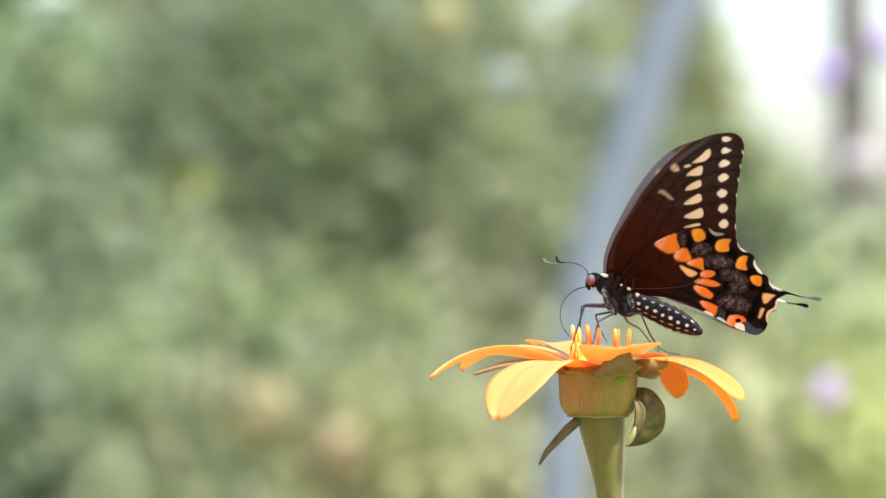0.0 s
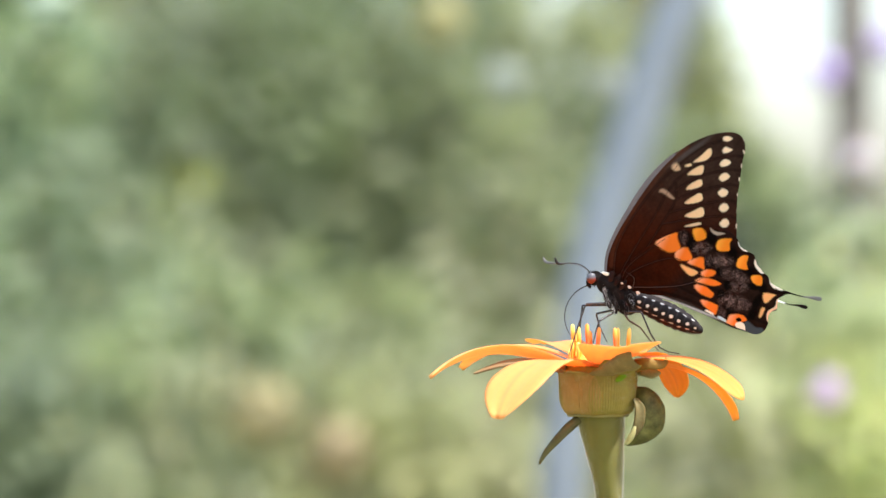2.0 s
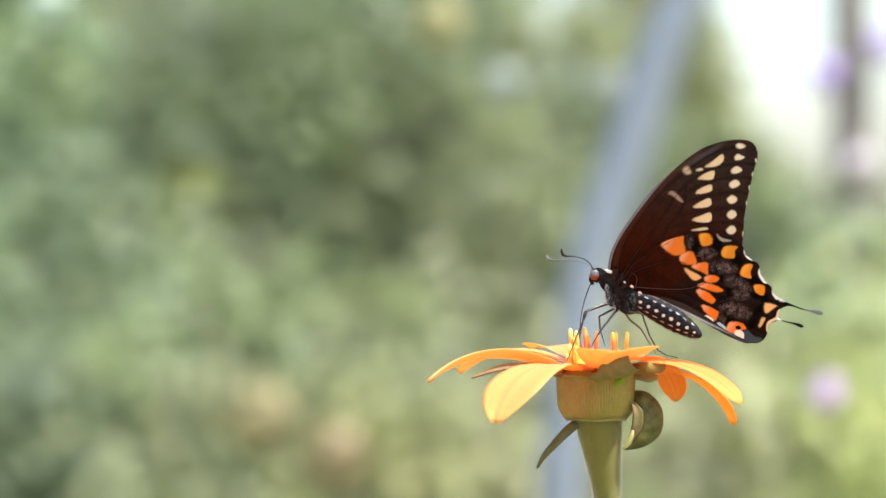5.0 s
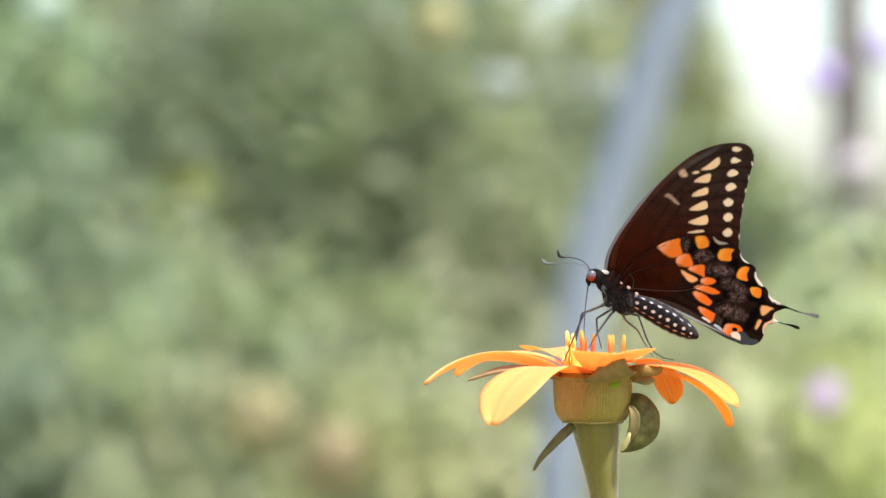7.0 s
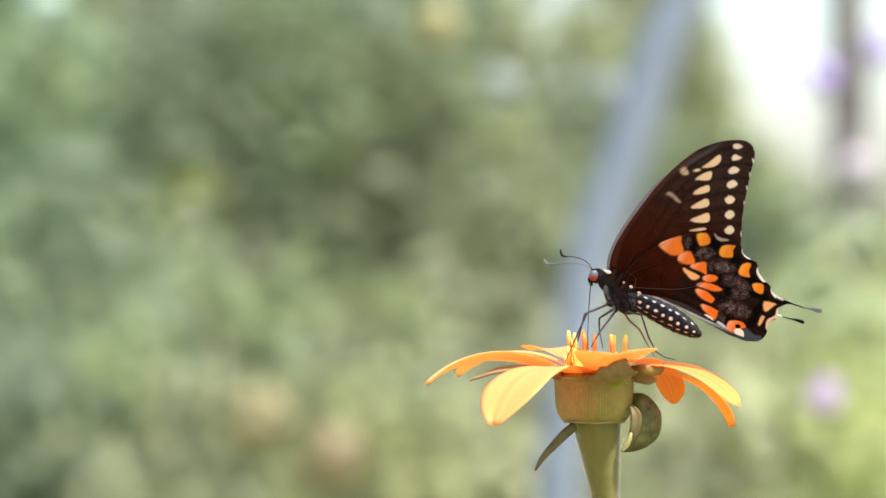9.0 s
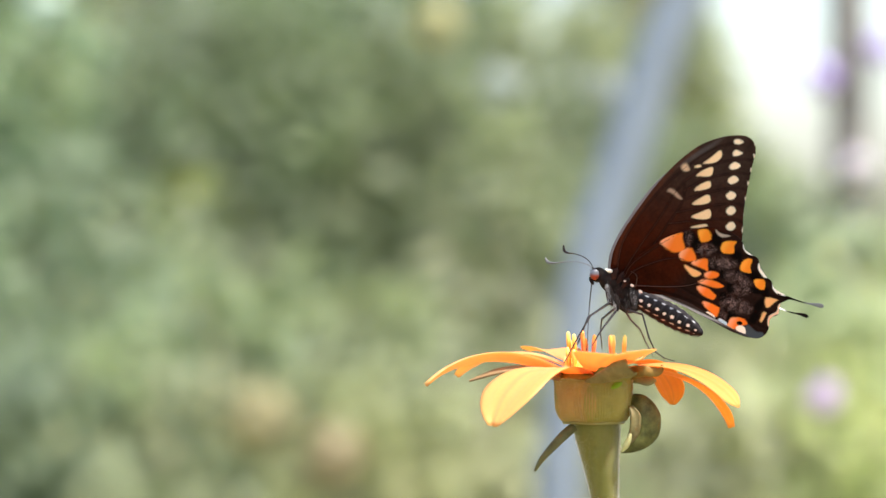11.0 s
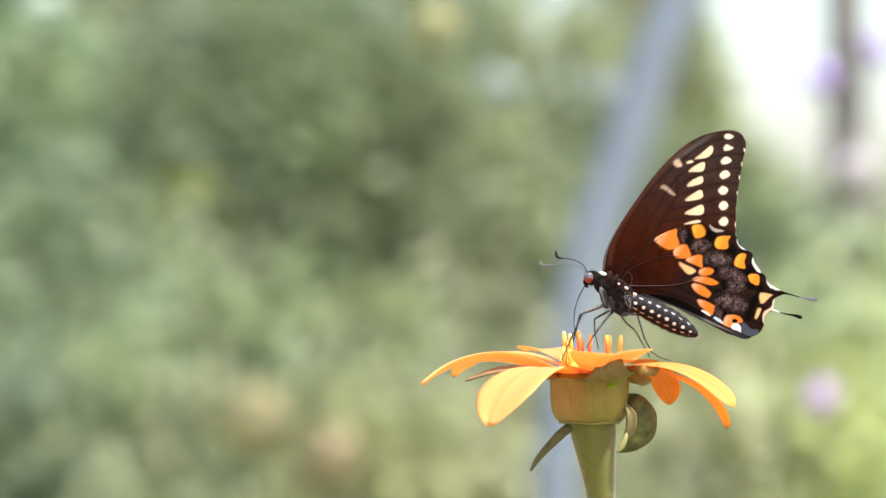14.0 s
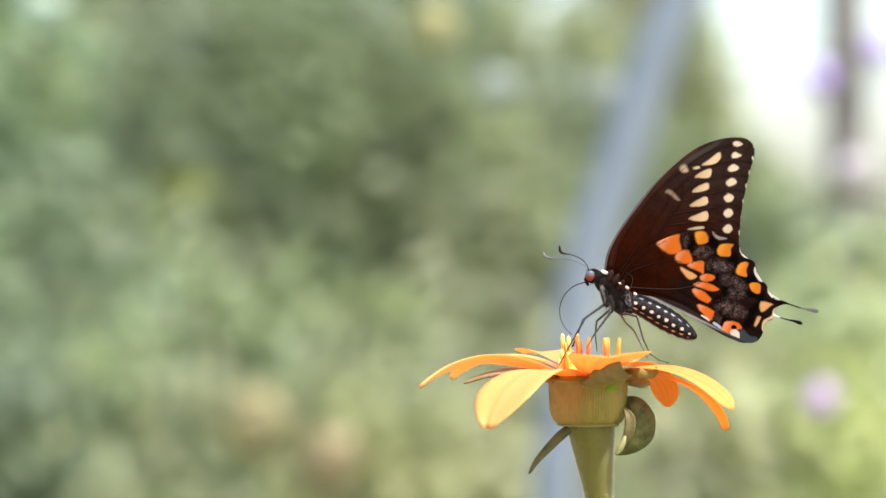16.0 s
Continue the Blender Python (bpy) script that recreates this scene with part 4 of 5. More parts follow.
    # legs: a thigh hinged at the hip and a shin with its foot hinged at the knee
    for mat, pts in ((LEG, [(-3.09, -1.5, 0.65), (-9.35, -4.5, 0.51), (-11.52, -5, -6.01), (-13.29, -5, -11.86)]),
                     (LEG, [(-3.36, 1.5, 0.11), (-9.76, 3.5, -0.03), (-10.44, 4, -6.69), (-12.34, 4, -10.5)]),
                     (LEG, [(-1.73, -1.5, -1.12), (-6.08, -5, -3.57), (-6.9, -5.5, -6.01), (-7.58, -6, -9.01)]),
                     (LEG, [(-2, 1.5, -0.98), (-6.36, 4, -2.07), (-5.54, 5, -5.06), (-3.64, 6, -8.87)]),
                     (LEG_BROWN, [(0.04, 1, -1.53), (1.53, 3, -3.7), (4.39, 5, -5.33), (6.7, 6, -8.33), (9.15, 7, -11.32)]),
                     (LEG, [(0.72, -2, -1.53), (3.98, -4, -1.53), (6.16, -5, -6.69), (8.33, -5, -9.96), (10.51, -5, -11.05), (13.23, -4, -11.45)])):
        hip, knee = Vector(pts[0]) * MM, Vector(pts[1]) * MM
        pieces = []
        for name, run, radii in (("thigh", pts[:2], (0.27, 0.31, 0.29, 0.24, 0.22)), ("shin", pts[1:], (0.22, 0.23, 0.19, 0.16, 0.13, 0.10))):
            start = Vector(run[0]) * MM
            bm = bmesh.new()
            fine = []
            for p, q in zip(run, run[1:]):
                fine += [(Vector(p) * (1 - k) + Vector(q) * k) * MM - start for k in (0, 0.06, 0.35, 0.65, 0.94)]
            fine.append(Vector(run[-1]) * MM - start)
            tube(bm, fine, [r * MM for r in radii], 8)
            for _ in range(16 if name == "thigh" else 34):
                k = rng.uniform(0.1, 0.98) * (len(fine) - 1)
                co = fine[int(k)].lerp(fine[min(int(k) + 1, len(fine) - 1)], k % 1)
                dd = Vector((rng.uniform(-1, 1), rng.uniform(-1, 1), rng.uniform(-0.9, 0.2))).normalized()
                s = dd.orthogonal().normalized() * 0.03 * MM
                bm.faces.new([bm.verts.new(q) for q in (co - s, co + s, co + dd * 0.5 * MM)])
            ob = part(name, bm, mat, fly)
            ob.location = start
            pieces.append(ob)
        LEGS.append((*pieces, hip, knee, Vector(pts[-1]) * MM))
    # feeding tube: short stiff pieces that bend together
    for i in range(LINK_COUNT):
        bm = bmesh.new()
        r = 0.15 * MM * (1 - 0.03 * i)
        tube(bm, [(0, 0, k * LINK) for k in (-0.16, -0.12, 0.5, 1.12, 1.16)], (r * 0.5, r, r, r, r * 0.5), 8)
        LINKS.append(part("proboscis", bm, LEG, fly))
    return fly


WINGS = []
LINK_COUNT = 18
LINK = 17.2 * MM / LINK_COUNT
MOUTH = b3(-8.26, 5, -0.2)


# ---- the garden behind ----
def leaf_cloud(rng, centres, per, spread, size, tones, droop=0.3):
    """Leaves in sprays round the centres: points, faces and a tint for each point."""
    verts, faces, tint = [], [], []
    for c in centres:
        base = np.array(rng.choice(tones)) * rng.uniform(0.93, 1.07)
        for _ in range(per):
            at = Vector(c) + Vector((rng.gauss(0, 1), rng.gauss(0, 1), rng.gauss(0, 0.8))) * spread
            d = Vector((rng.uniform(-1, 1), rng.uniform(-1, 1), rng.uniform(-0.9, 0.6) - droop)).normalized()
            nrm = Vector((rng.gauss(0, 0.5), rng.gauss(0, 0.6) - 0.5, 0.8)).normalized()
            s = d.cross(nrm).normalized()
            nrm = s.cross(d)
            ln = size * rng.uniform(0.6, 1.3)
            w = ln * rng.uniform(0.2, 0.3)
            o = len(verts)
            verts += [at, at + d * ln * 0.45 + s * w - nrm * w * 0.3, at + d * ln * 0.5, at + d * ln * 0.45 - s * w - nrm * w * 0.3, at + d * ln - nrm * ln * 0.15]
            faces += [(o, o + 1, o + 2), (o, o + 2, o + 3), (o + 1, o + 4, o + 2), (o + 2, o + 4, o + 3)]
            t = base * rng.uniform(0.8, 1.2)
            tint += [t] * 5
    return verts, faces, tint


def shrub(label, x, y, low, top, wide, clumps, per, size, tones, seed, deep=0.35, spread=0.07, category="shrub", name="shrub", sprays=()):
    """A leafy shrub: stems from the soil and sprays of leaves between low and top."""
    rng = random.Random(seed)
    clumps, per, size = int(clumps * 1.5), int(per * 1.7), size * 0.68
    root = tagged(new(name), label, category)
    root.location = (x, y, 0)
    centres = []
    while len(centres) < clumps:
        p = Vector((rng.uniform(-1, 1), rng.uniform(-1, 1), rng.uniform(-1, 1)))
        if p.length < 1 and p.length > 0.35:
            p = p * (1 + 0.25 * noise.noise(p * 2.3 + Vector((seed, 0, 0))))
            centres.append(((p.x * wide), p.y * deep, (low + top) / 2 + p.z * (top - low) / 2))
    for k in range(7):
        end = rng.choice(centres)
        bm = bmesh.new()
        a = Vector((rng.uniform(-0.05, 0.05), rng.uniform(-0.05, 0.05), 0))
        tube(bm, spline([a, a.lerp(Vector(end), 0.4) + Vector((0, 0, 0.15)), end], 8), (0.011, 0.008, 0.003), 7)
        part("stem", bm, TWIG, root)
    v, f, t = leaf_cloud(rng, centres, per, spread, size, tones)
    # extra sprays whose lighter and darker tints paint sunlit and shaded patches
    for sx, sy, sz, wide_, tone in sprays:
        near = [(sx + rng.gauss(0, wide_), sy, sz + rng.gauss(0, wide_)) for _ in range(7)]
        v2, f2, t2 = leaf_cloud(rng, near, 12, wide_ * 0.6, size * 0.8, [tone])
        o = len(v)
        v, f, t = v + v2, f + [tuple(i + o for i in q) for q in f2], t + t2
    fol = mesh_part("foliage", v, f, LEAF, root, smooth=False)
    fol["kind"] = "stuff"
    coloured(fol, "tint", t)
    return root


def tree(label, x, y, height, wide, seed, tones):
    rng = random.Random(seed)
    root = tagged(new("tree"), label, "tree")
    root.location = (x, y, 0)
    bm = bmesh.new()
    tube(bm, spline([(0, 0, -0.05), (0.05, 0, height * 0.25), (-0.05, 0.05, height * 0.55), (0, 0, height * 0.85)], 8), (0.16, 0.12, 0.08, 0.03), 12)
    part("trunk", bm, BARK, root)
    centres = []
    for k in range(16):
        z = height * rng.uniform(0.1, 0.8)
        a = rng.uniform(0, 6.28)
        r = wide * rng.uniform(0.5, 1) * (1 - 0.5 * z / height)
        end = Vector((math.cos(a) * r, math.sin(a) * r, z + rng.uniform(0.2, 0.6)))
        bm = bmesh.new()
        tube(bm, spline([(0, 0, z * 0.8), end * 0.5 + Vector((0, 0, z * 0.5)), end], 5), (0.05, 0.03, 0.01), 7)
        part("limb", bm, BARK, root)
        for _ in range(9):
            centres.append(end * rng.uniform(0.5, 1.05) + Vector((rng.gauss(0, 0.3), rng.gauss(0, 0.3), z * 0.3 * rng.uniform(-0.5, 0.6))))
    v, f, t = leaf_cloud(rng, centres, 60, 0.28, 0.16, tones)
    fol = mesh_part("crown", v, f, LEAF, root, smooth=False)
    fol["kind"] = "stuff"
    coloured(fol, "tint", t)
    return root


def flower_head(parent, at, radius, colour, count, seed, name="blossom"):
    """A rounded head of many small florets."""
    rng = random.Random(seed)
    verts, faces, tint = [], [], []
    for _ in range(count):
        d = Vector((rng.gauss(0, 1), rng.gauss(0, 1), rng.gauss(0, 1))).normalized()
        c = Vector(at) + d * radius * rng.uniform(0.6, 1)
        a = d.orthogonal().normalized()
        b = d.cross(a)
        k = radius * 0.28
        o = len(verts)
        verts += [c + d * 0.2 * k, c + a * k, c + b * k, c - a * k, c - b * k]
        faces += [(o, o + 1, o + 2), (o, o + 2, o + 3), (o, o + 3, o + 4), (o, o + 4, o + 1)]
        tint += [np.array(colour) * rng.uniform(0.8, 1.15)] * 5
    ob = mesh_part(name, verts, faces, BLOOM, parent, smooth=False)
    coloured(ob, "tint", tint)
    return ob


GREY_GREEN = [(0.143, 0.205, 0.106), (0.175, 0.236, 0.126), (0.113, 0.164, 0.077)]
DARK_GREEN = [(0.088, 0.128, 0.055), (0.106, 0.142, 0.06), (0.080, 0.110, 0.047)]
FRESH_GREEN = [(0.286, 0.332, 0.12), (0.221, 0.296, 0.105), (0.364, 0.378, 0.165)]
# SUNNY: paler tones that put sunlight into the low shrubs' leaf colour
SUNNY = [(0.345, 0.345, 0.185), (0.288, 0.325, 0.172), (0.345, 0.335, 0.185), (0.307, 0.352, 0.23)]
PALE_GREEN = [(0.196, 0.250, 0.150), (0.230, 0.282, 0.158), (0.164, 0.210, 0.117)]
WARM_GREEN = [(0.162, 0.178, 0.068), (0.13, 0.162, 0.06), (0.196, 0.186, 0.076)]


def build_garden():
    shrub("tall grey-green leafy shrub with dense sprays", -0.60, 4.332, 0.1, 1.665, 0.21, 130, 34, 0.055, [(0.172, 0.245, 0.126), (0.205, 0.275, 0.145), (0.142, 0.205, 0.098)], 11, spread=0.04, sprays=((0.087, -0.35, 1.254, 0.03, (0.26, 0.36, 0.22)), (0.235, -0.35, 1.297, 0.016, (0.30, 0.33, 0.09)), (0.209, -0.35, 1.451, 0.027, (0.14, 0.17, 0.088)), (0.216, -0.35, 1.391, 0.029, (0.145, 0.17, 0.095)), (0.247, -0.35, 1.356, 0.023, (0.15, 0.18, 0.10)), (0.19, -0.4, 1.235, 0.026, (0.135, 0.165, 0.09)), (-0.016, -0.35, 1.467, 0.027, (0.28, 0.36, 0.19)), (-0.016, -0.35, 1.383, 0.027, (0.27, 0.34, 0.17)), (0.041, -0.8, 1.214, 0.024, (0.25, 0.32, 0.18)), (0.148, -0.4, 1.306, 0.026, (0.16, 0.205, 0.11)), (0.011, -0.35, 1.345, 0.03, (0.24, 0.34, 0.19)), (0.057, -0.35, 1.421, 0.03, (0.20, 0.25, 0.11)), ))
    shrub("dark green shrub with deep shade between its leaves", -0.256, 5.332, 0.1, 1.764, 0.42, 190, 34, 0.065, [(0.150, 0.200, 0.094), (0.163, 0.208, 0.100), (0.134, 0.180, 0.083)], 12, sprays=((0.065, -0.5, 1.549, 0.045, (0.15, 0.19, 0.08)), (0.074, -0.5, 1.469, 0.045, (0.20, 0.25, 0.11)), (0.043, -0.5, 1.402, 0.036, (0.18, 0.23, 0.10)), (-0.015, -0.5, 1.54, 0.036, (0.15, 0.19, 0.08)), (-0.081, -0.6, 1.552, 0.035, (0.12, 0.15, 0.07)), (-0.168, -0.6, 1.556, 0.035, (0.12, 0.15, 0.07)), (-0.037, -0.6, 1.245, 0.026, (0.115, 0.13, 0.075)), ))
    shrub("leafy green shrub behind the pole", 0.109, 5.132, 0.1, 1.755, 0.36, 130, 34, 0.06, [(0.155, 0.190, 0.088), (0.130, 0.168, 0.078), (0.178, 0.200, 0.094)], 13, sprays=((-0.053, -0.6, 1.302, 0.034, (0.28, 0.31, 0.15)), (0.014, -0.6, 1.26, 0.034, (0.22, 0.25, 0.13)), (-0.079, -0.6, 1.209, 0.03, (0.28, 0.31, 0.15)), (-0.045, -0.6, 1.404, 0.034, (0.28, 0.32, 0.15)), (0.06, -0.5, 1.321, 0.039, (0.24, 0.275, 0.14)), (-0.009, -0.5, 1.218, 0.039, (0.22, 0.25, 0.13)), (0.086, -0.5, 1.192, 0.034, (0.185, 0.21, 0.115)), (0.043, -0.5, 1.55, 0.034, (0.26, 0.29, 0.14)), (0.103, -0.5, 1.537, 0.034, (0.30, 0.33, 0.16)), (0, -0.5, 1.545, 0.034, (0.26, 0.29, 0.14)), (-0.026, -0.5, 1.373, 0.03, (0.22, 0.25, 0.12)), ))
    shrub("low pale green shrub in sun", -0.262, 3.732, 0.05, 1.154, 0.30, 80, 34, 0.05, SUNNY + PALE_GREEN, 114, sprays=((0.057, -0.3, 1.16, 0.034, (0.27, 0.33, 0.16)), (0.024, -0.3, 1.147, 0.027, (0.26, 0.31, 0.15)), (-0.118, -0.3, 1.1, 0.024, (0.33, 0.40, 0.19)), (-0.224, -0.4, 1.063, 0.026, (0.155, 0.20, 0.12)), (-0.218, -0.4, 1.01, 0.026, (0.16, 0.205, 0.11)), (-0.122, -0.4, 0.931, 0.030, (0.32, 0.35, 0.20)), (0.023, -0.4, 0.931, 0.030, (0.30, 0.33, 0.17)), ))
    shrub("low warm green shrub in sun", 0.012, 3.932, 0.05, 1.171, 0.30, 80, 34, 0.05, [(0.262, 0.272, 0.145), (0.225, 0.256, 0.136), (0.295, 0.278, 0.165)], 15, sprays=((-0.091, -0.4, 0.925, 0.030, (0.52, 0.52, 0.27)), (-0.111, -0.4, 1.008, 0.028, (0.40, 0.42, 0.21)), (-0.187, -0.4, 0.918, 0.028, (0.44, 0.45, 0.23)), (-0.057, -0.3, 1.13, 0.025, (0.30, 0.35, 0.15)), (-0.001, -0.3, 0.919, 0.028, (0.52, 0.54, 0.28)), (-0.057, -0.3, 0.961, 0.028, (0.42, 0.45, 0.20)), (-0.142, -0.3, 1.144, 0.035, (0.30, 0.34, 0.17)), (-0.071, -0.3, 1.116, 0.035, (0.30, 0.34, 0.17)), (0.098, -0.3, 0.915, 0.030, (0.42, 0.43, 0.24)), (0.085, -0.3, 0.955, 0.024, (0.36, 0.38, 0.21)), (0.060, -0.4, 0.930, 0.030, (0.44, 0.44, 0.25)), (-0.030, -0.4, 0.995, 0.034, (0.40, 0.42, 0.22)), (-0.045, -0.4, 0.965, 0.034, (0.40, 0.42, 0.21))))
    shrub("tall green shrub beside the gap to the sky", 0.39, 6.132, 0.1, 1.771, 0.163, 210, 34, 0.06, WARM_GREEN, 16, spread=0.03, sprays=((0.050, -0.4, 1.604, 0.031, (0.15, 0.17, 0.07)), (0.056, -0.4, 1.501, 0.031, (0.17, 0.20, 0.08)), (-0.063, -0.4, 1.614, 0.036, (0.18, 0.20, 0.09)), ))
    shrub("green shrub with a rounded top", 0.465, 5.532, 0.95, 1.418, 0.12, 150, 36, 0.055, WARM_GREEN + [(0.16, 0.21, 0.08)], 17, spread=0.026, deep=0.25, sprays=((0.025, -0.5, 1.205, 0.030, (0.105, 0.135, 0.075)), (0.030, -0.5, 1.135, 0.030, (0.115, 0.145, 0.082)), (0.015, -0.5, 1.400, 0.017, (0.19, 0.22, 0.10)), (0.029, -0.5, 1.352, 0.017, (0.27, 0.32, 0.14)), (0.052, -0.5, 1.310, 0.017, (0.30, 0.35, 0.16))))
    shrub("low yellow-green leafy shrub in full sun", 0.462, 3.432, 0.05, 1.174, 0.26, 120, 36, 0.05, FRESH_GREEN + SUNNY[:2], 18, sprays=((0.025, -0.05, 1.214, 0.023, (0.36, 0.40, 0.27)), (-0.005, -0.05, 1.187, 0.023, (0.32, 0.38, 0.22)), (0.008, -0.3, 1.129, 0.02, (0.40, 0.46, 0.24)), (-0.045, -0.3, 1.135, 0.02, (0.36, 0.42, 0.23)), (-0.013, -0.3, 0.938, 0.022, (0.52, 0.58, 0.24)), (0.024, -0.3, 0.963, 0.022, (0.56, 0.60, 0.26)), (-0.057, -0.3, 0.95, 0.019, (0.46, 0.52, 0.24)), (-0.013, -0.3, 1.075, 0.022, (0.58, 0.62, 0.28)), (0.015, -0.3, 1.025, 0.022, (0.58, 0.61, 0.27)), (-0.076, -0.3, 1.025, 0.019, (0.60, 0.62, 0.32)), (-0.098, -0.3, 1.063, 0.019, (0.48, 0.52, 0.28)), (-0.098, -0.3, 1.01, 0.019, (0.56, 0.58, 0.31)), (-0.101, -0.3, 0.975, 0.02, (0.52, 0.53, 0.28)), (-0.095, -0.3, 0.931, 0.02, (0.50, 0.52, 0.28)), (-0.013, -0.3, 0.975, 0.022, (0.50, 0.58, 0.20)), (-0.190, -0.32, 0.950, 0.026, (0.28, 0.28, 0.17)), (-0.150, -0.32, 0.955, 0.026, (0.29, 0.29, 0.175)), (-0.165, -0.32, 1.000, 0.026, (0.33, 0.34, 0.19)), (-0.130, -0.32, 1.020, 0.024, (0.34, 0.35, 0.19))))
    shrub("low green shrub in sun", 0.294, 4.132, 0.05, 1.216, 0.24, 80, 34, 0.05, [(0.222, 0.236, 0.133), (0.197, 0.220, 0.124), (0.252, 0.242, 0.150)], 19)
    shrub("green shrub with a sloping top", 0.459, 6.532, 1.0, 1.78, 0.128, 150, 34, 0.06, [(0.24, 0.27, 0.11), (0.20, 0.235, 0.09), (0.28, 0.30, 0.125)], 20, spread=0.026, deep=0.25)
    shrub("low pale green shrub with soft leaves", -0.53, 3.732, 0.05, 1.309, 0.23, 90, 34, 0.05, PALE_GREEN, 21, spread=0.05)
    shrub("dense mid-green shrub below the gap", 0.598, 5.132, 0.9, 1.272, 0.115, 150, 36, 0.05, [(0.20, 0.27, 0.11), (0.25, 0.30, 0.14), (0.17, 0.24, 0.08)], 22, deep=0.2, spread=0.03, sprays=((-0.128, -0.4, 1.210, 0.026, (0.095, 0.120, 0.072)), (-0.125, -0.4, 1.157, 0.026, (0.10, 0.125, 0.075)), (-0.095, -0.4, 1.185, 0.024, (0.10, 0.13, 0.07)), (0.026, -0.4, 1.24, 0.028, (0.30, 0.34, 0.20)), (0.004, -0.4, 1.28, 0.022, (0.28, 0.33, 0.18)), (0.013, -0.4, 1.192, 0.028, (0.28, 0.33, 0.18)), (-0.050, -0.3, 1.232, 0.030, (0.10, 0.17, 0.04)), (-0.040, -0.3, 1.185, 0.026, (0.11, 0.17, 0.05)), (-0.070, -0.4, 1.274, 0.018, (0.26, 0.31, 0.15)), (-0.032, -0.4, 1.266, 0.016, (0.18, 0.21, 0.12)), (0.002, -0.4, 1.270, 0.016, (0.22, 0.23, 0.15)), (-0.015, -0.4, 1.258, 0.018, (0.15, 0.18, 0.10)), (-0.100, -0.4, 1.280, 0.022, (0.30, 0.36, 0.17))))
    shrub("pale dusty shrub behind the violet blossoms", 0.80, 5.732, 0.8, 1.335, 0.09, 170, 36, 0.05, [(0.34, 0.31, 0.27), (0.28, 0.29, 0.22), (0.38, 0.34, 0.31)], 23, deep=0.2, spread=0.026)
    # distant trees close the view
    tree("distant green garden tree with a broad crown", -2.6, 17.0, 7.0, 2.2, 31, WARM_GREEN)
    tree("distant dark garden tree with a broad crown", -1.6, 19.0, 7.5, 2.0, 32, DARK_GREEN)
    tree("distant garden tree with a spreading crown", -5.5, 21.0, 7.0, 2.6, 33, GREY_GREEN)
    # violet-flowered bush on thin woody canes
    bush = tagged(new("butterfly_bush"), "tall bare woody cane with pale violet blossom heads", "bush")
    bush.location = (0.533, 3.832, 0)
    bm = bmesh.new()
    tube(bm, spline([(0.02, 0, -0.05), (0.012, 0, 0.6), (0.006, 0, 1.15), (0.0, 0, 1.35), (-0.005, 0, 2.1)], 8), (0.031, 0.030, 0.029, 0.027, 0.024), 12)
    part("cane", bm, BARK, bush)
    for hx, hz, r, tone in ((-0.040, 1.43, 0.022, (0.66, 0.52, 1.0)), (0.006, 1.311, 0.024, (0.74, 0.66, 0.76)), (0.041, 1.467, 0.022, (0.66, 0.52, 1.0))):
        bm = bmesh.new()
        tube(bm, spline([(0.004, 0, hz - 0.10), (hx * 0.5, -0.015, hz - 0.05), (hx, -0.03, hz)], 6), (0.003, 0.002, 0.0015), 6)
        part("twig", bm, TWIG, bush)
        flower_head(bush, (hx, -0.03, hz), r, tone, 120, int(hz * 1000))
    for x, y, z, r, colour, label in ((0.362, 2.532, 1.066, 0.0165, (0.72, 0.54, 0.86), "single pale lilac blossom head on a thin stalk"),
                                        # four made-up pale heads for bright spots; the first stands for open sky
                                        (-0.525, 3.932, 1.529, 0.030, (0.56, 0.66, 0.60), "pale white round head on a stalk, added as a bright spot"),
                                        (0.076, 3.732, 1.413, 0.030, (0.38, 0.42, 0.38), "pale white round head on a stalk, added as a bright spot"),
                                        (0.219, 3.932, 1.419, 0.028, (0.40, 0.43, 0.40), "pale white round head on a stalk, added as a bright spot"),
                                        (-0.003, 3.732, 1.492, 0.034, (0.46, 0.43, 0.22), "cream yellow round head on a stalk, added as a bright spot"),
                                        (-0.212, 3.332, 1.008, 0.046, (0.33, 0.29, 0.15), "faded peach blossom head on a thin stalk"),
                                        (-0.121, 3.332, 0.964, 0.040, (0.36, 0.29, 0.16), "faded peach blossom head on a thin stalk")):
        stalk = tagged(new("garden_flower"), label, "flower", "flowers in the border")
        stalk.location = (x, y, 0)
        bm = bmesh.new()
        tube(bm, spline([(0.03, 0.02, -0.03), (0.02, 0.01, z * 0.5), (0, 0, z)], 8), (0.004, 0.003, 0.002), 7)
        part("stalk", bm, TWIG, stalk)
        flower_head(stalk, (0, 0, z), r, colour, 90, int(1000 * z))


def build_post():
    """A bent metal hoop pipe, one foot in the soil."""
    hoop = tagged(new("garden_hoop"), "bent blue-grey galvanised metal hoop pipe set in the soil", "garden hoop")
    hoop.location = (0.1118, 2.932, 0)
    bm = bmesh.new()
    line = [(0.0, 0, -0.1), (0.002, 0, 0.3), (0.006, 0, 0.65), (0.012, 0, 0.938), (0.0156, 0, 0.986), (0.0346, 0, 1.129), (0.0495, 0, 1.2), (0.0775, 0, 1.284), (0.0965, 0, 1.343), (0.1161, 0, 1.4025), (0.1430, 0, 1.462), (0.212, 0, 1.611), (0.3143, 0, 1.82)]
    tube(bm, spline(line, 8), (0.026, 0.026), 24)
    part("pipe", bm, PIPE, hoop)
    bm = bmesh.new()
    tube(bm, [(0, 0, 0.0), (0.001, 0, 0.08)], (0.032, 0.032), 24)
    part("ground_sleeve", bm, PIPE, hoop)


build_garden()
build_post()
flower = build_flower()
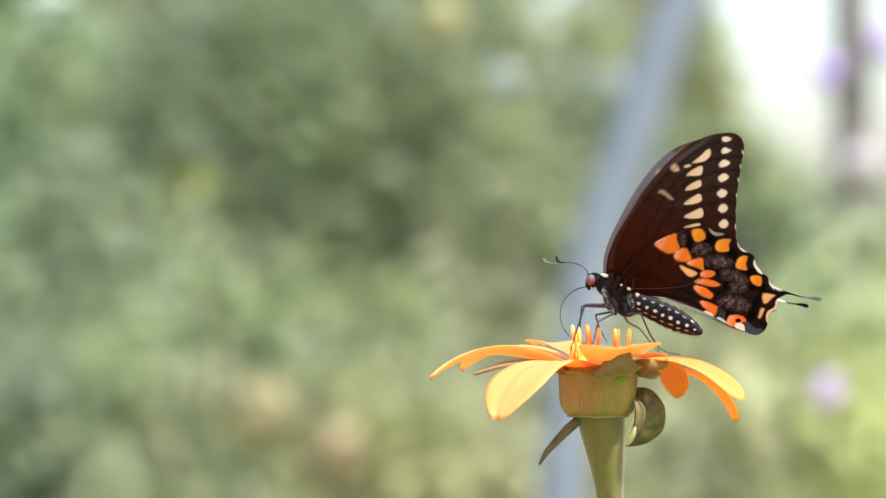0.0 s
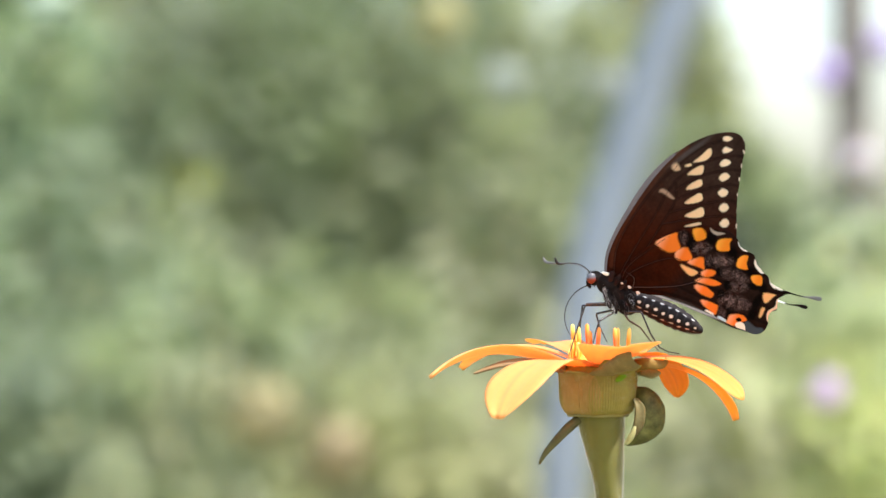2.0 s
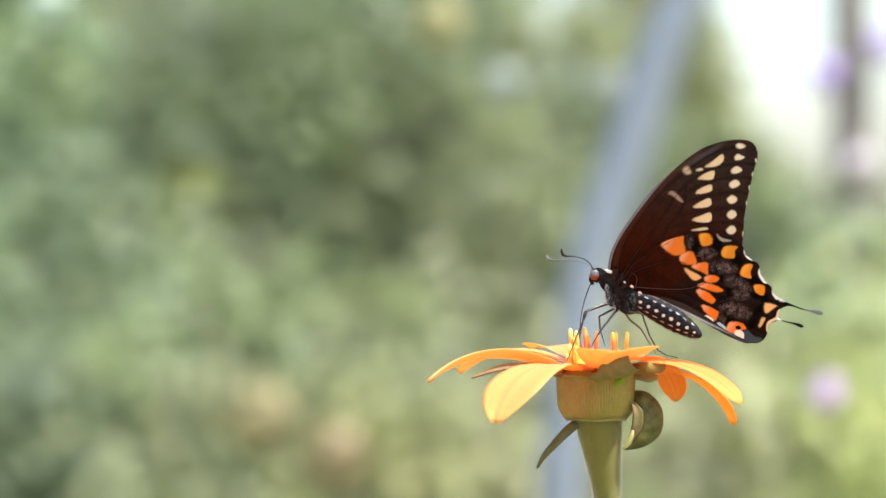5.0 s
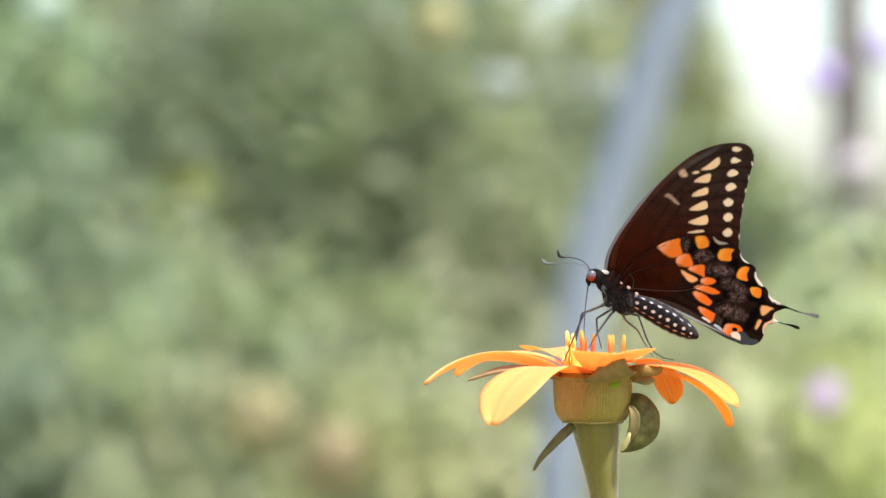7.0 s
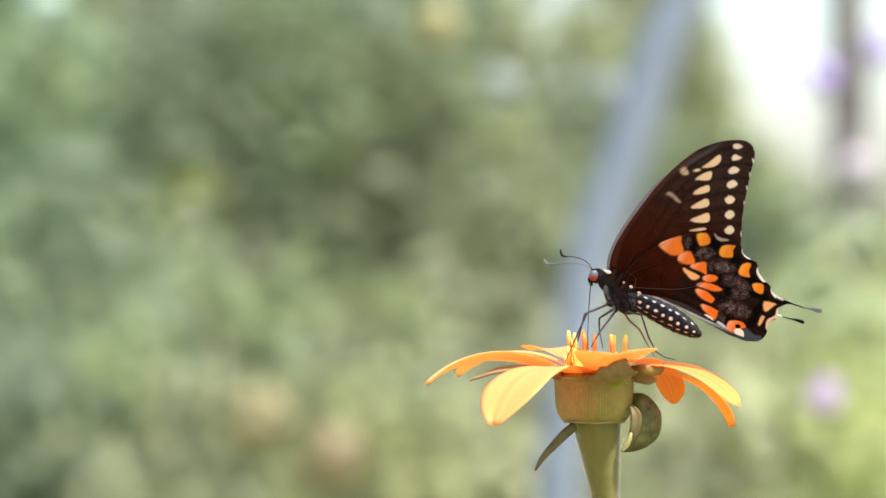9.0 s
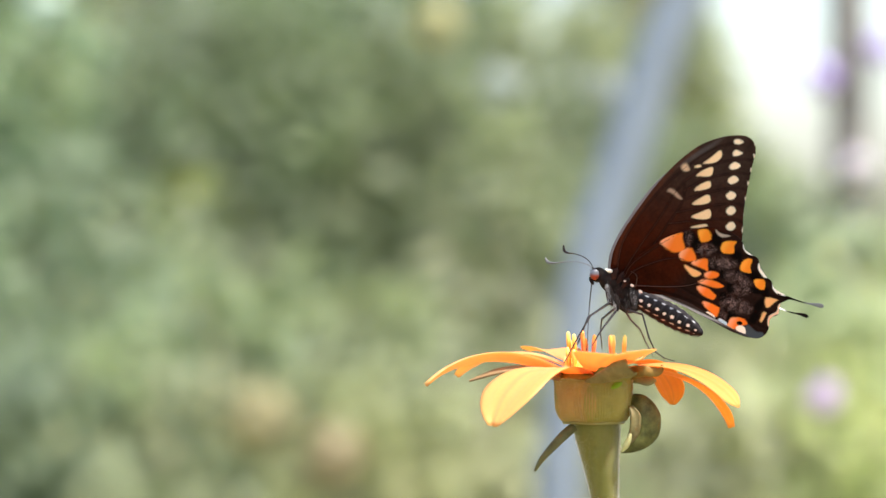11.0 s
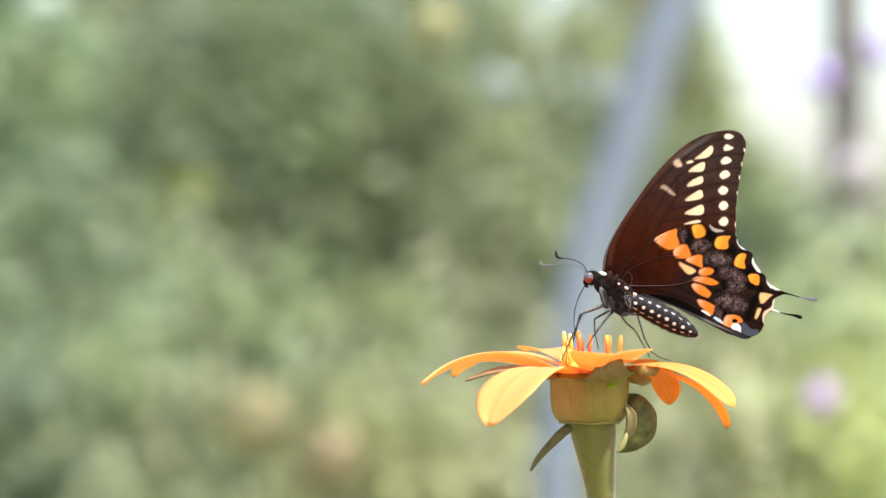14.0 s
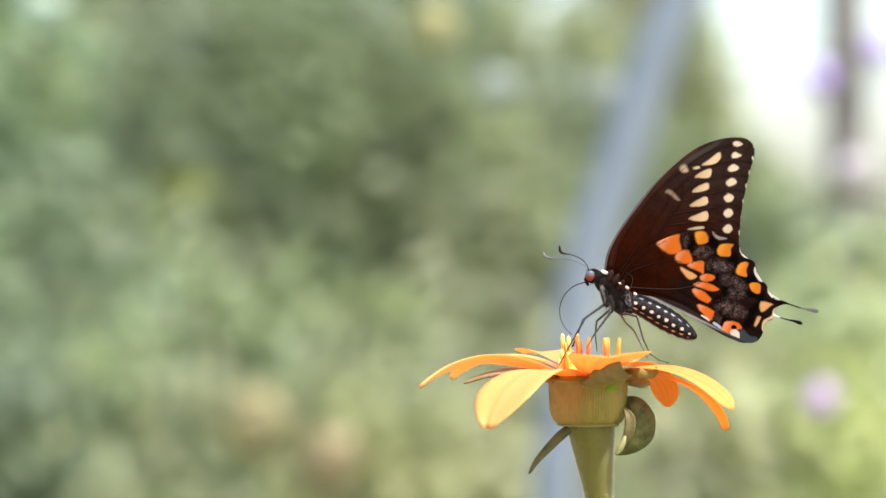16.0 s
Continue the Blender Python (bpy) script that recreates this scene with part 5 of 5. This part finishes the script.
butterfly = build_butterfly()

# ---- what moves ----
# seconds, flower sideways and up (mm)
SWAY = [
    (0, 0.060, -0.208),
    (0.5, 0.031, -0.120),
    (1, -0.029, -0.002),
    (1.5, 0.000, -0.000),
    (2, 0.029, -0.031),
    (2.5, -0.029, -0.266),
    (3, -0.060, -0.565),
    (3.5, -0.215, -0.727),
    (4, -0.280, -0.591),
    (6.5, -0.517, -0.709),
    (7, -0.596, -0.587),
    (7.5, -0.611, -0.628),
    (8, -0.504, -0.553),
    (8.5, -0.369, -0.532),
    (9, -0.148, -0.488),
    (11.5, -0.274, -0.651),
    (12, -0.379, -0.693),
    (12.5, -0.482, -0.429),
    (13, -0.513, -0.225),
    (13.5, -0.573, -0.174),
    (14, -0.631, -0.386),
    (14.5, -0.694, -0.425),
    (15, -0.715, -0.253),
    (15.5, -0.770, -0.435),
    (16, -0.855, -0.676),
]
# seconds, butterfly sideways and up (mm), nose-up pitch, opening of the two wing pairs, forward sweep of the farther forewing (degrees)
FEED = [
    (0, -0.042, -0.444, -0.60, 20.5, 30.0, 2.2),
    (0.5, 0.001, -0.064, 0.07, 20.3, 30.7, 1.9),
    (1, 0.029, 0.179, 0.81, 20.1, 31.3, 1.7),
    (1.5, 0.000, -0.000, 0.00, 21.0, 32.0, 1.4),
    (2, 0.102, -0.035, -0.38, 21.5, 32.4, 1.1),
    (2.5, 0.238, 0.109, 0.33, 21.8, 32.8, 0.8),
    (3, 0.284, -0.105, 1.24, 19.5, 33.2, 0.5),
    (3.5, 0.223, -0.238, 1.36, 17.5, 33.6, 0.4),
    (4, 0.305, 0.256, 3.16, 18.4, 34.0, 0.3),
    (6.5, 0.507, 0.793, 4.06, 25.4, 40.0, 0.2),
    (7, 0.244, 1.014, 3.94, 24.3, 40.3, 0.3),
    (7.5, 0.316, 1.173, 4.20, 23.7, 40.7, 0.4),
    (8, 0.669, 1.657, 4.76, 23.8, 41.0, 0.5),
    (8.5, 0.967, 1.562, 3.97, 24.0, 39.5, 0.4),
    (9, 0.939, 1.225, 3.17, 23.5, 38.0, 0.3),
    (11.5, 1.360, 1.684, 2.54, 20.2, 36.3, 0.1),
    (12, 1.045, 1.042, 1.90, 19.6, 36.0, 0.0),
    (12.5, 0.798, 1.167, 2.59, 18.0, 35.5, 0.0),
    (13, 0.739, 1.267, 2.36, 16.1, 35.0, 0.0),
    (13.5, 0.524, 1.102, 1.63, 12.4, 34.5, 0.0),
    (14, 0.542, 1.125, 1.88, 1.9, 34.0, 0.0),
    (14.5, 0.588, 1.553, 2.36, 8.0, 33.5, 0.1),
    (15, 0.895, 2.309, 4.05, 12.2, 33.0, 0.3),
    (15.5, 0.992, 2.023, 3.95, 15.7, 32.5, 0.1),
    (16, 0.695, 1.633, 4.20, 17.1, 32.0, 0.0),
]
# seconds, how far the antennae are raised (degrees)
FEELERS = [(0, 4.25), (0.5, 1.0), (1.5, -3.5), (2.5, -1.0), (3.5, 3.25), (4, 2.75), (6.5, 1.5), (7, 1.0), (8, 3.25), (9, 3.25), (11.5, 9.75), (12, 8.75), (13, 2.25), (14, 5.5), (14.5, 5.0), (15, 11.5), (15.5, 8.25), (16, 9.0)]
FAR_FEELERS = [(0, 7.0), (4, 1.5), (8, -6.0), (12.5, -3.5), (14, -3.25), (15, 2.0), (16, 4.25)]
# seconds, how much wider the farther hindwing opens than its forewing (degrees)
FAR_HIND = [(0, 1.5), (2.5, 2.0), (3.5, 2.9), (4, 5.0), (6.5, 2.0), (8, 0.9), (9, 1.0), (11.5, -2.5), (12, -3.0), (14, 2.5), (15, 3.0), (16, 3.5)]
# seconds, how far the nearer hindwing is raised against its forewing (degrees)
HIND_RAISE = [(0, 0.2), (2, 0.1), (4, -0.2), (6.5, 0.3), (7, -0.2), (9, 0.3), (11.5, 0.5), (13, 0.6), (14, 0.4), (14.5, 1.0), (15.5, 0.95), (16, 0.4)]
# seconds, where the feeding tube's tip is in the flower: sideways and up (mm)
SIP = [
    (0, -6.26, 19.45),
    (1.5, -5.44, 19.04),
    (2.5, -5.30, 18.50),
    (3.5, -4.90, 17.41),
    (4, -4.08, 16.59),
    (6.5, -2.68, 17.51),
    (7, -2.12, 17.11),
    (9, -1.55, 17.08),
    (11.5, -1.83, 17.65),
    (13, -2.45, 17.27),
    (14, -1.77, 17.68),
    (14.5, -1.77, 17.68),
    (15, -3.54, 22.17),
    (15.5, -3.81, 22.44),
    (16, -3.94, 22.44),
]


def at_time(rows, t):
    ts = [r[0] for r in rows]
    return [float(np.interp(t, ts, [r[k] for r in rows])) for k in range(1, len(rows[0]))]


def fly_pose(dx, dz, pitch):
    return Matrix.Translation(FLY_HOME + Vector((dx, 0, dz)) * MM) @ pose(0, 0, 0, 0, pitch, 0) @ pose(0, 0, 0, 0, 0, 0.5)


def feeding_tube(mouth, tip):
    """Poses of the stiff pieces along an arc from mouth to tip, bulging forwards."""
    chord = tip - mouth
    ratio = min(chord.length / (LINK * LINK_COUNT), 0.9995)
    lo, hi = 1e-3, 3.0
    for _ in range(40):
        mid = (lo + hi) / 2
        lo, hi = (mid, hi) if math.sin(mid) / mid > ratio else (lo, mid)
    along = chord.normalized()
    out = Vector((-1, 0, 0))
    out = (out - along * out.dot(along)).normalized()
    q, made = mouth.copy(), []
    for i in range(LINK_COUNT):
        a = lo * (1 - 2 * (i + 0.5) / LINK_COUNT)
        d = along * math.cos(a) + out * math.sin(a)
        made.append(Matrix.Translation(q) @ Vector((0, 0, 1)).rotation_difference(d).to_matrix().to_4x4())
        q = q + d * LINK
    return made


def motions():
    walk(flower, [(t, Matrix.Translation(FLOWER_BASE + Vector((dx, 0, dz)) * MM)) for t, dx, dz in SWAY])
    walk(butterfly, [(t, fly_pose(dx, dz, pitch)) for t, dx, dz, pitch, _, _, _ in FEED])
    hinge = pose(0, 0, 0, 0, AXIS_TILT, 0)
    for fore, hind, side in WINGS:
        root = Matrix.Translation((0, HINGE * MM * side, 0)) @ hinge
        walk(fore, [(r[0], root @ pose(0, 0, 0, r[4] if side == 1 else 4 - r[5], 0, 0) @ pose(0, 0, 0, 0, 0 if side == 1 else -r[6], 0)) for r in FEED])
        walk(hind, [(r[0], root @ pose(0, 0, 0, r[4] if side == 1 else -r[5] - at_time(FAR_HIND, r[0])[0], 0, 0) @ pose(0, 0, 0, 0, -at_time(HIND_RAISE, r[0])[0] if side == 1 else 0, 0)) for r in FEED])
    for (ob, base), lifts in zip(ANTENNAE, (FEELERS, FAR_FEELERS)):
        walk(ob, [(t, Matrix.Translation(base) @ pose(0, 0, 0, 0, lift, 0)) for t, lift in lifts])
    home = fly_pose(0, 0, 0)
    for thigh, shin, hip, knee, foot in LEGS:
        upper, lower = [], []
        long, short = (knee - hip).length, (foot - knee).length
        for t, dx, dz, pitch, _, _, _ in FEED:
            sx, sz = at_time(SWAY, t)
            now = fly_pose(dx, dz, pitch).inverted() @ (home @ foot + Vector((sx, 0, sz)) * MM)
            reach = now - hip
            d = min(max(reach.length, abs(long - short) * 1.01), (long + short) * 0.998)
            reach = reach.normalized()
            a = (long * long - short * short + d * d) / (2 * d)
            side = (knee - hip) - reach * (knee - hip).dot(reach)
            bend = hip + reach * a + side.normalized() * math.sqrt(max(long * long - a * a, 0))
            upper.append((t, Matrix.Translation(hip) @ (knee - hip).rotation_difference(bend - hip).to_matrix().to_4x4()))
            lower.append((t, Matrix.Translation(bend) @ (foot - knee).rotation_difference(hip + reach * d - bend).to_matrix().to_4x4()))
        walk(thigh, upper)
        walk(shin, lower)
    bent = []
    for t, x, z in SIP:
        dx, dz, pitch, _, _, _ = at_time(FEED, t)
        sx, sz = at_time(SWAY, t)
        tip = fly_pose(dx, dz, pitch).inverted() @ (FLOWER_BASE + Vector((x + sx, -0.5, z + sz)) * MM)
        bent.append((t, feeding_tube(MOUTH, tip)))
    for i, ob in enumerate(LINKS):
        walk(ob, [(t, poses[i]) for t, poses in bent])


motions()
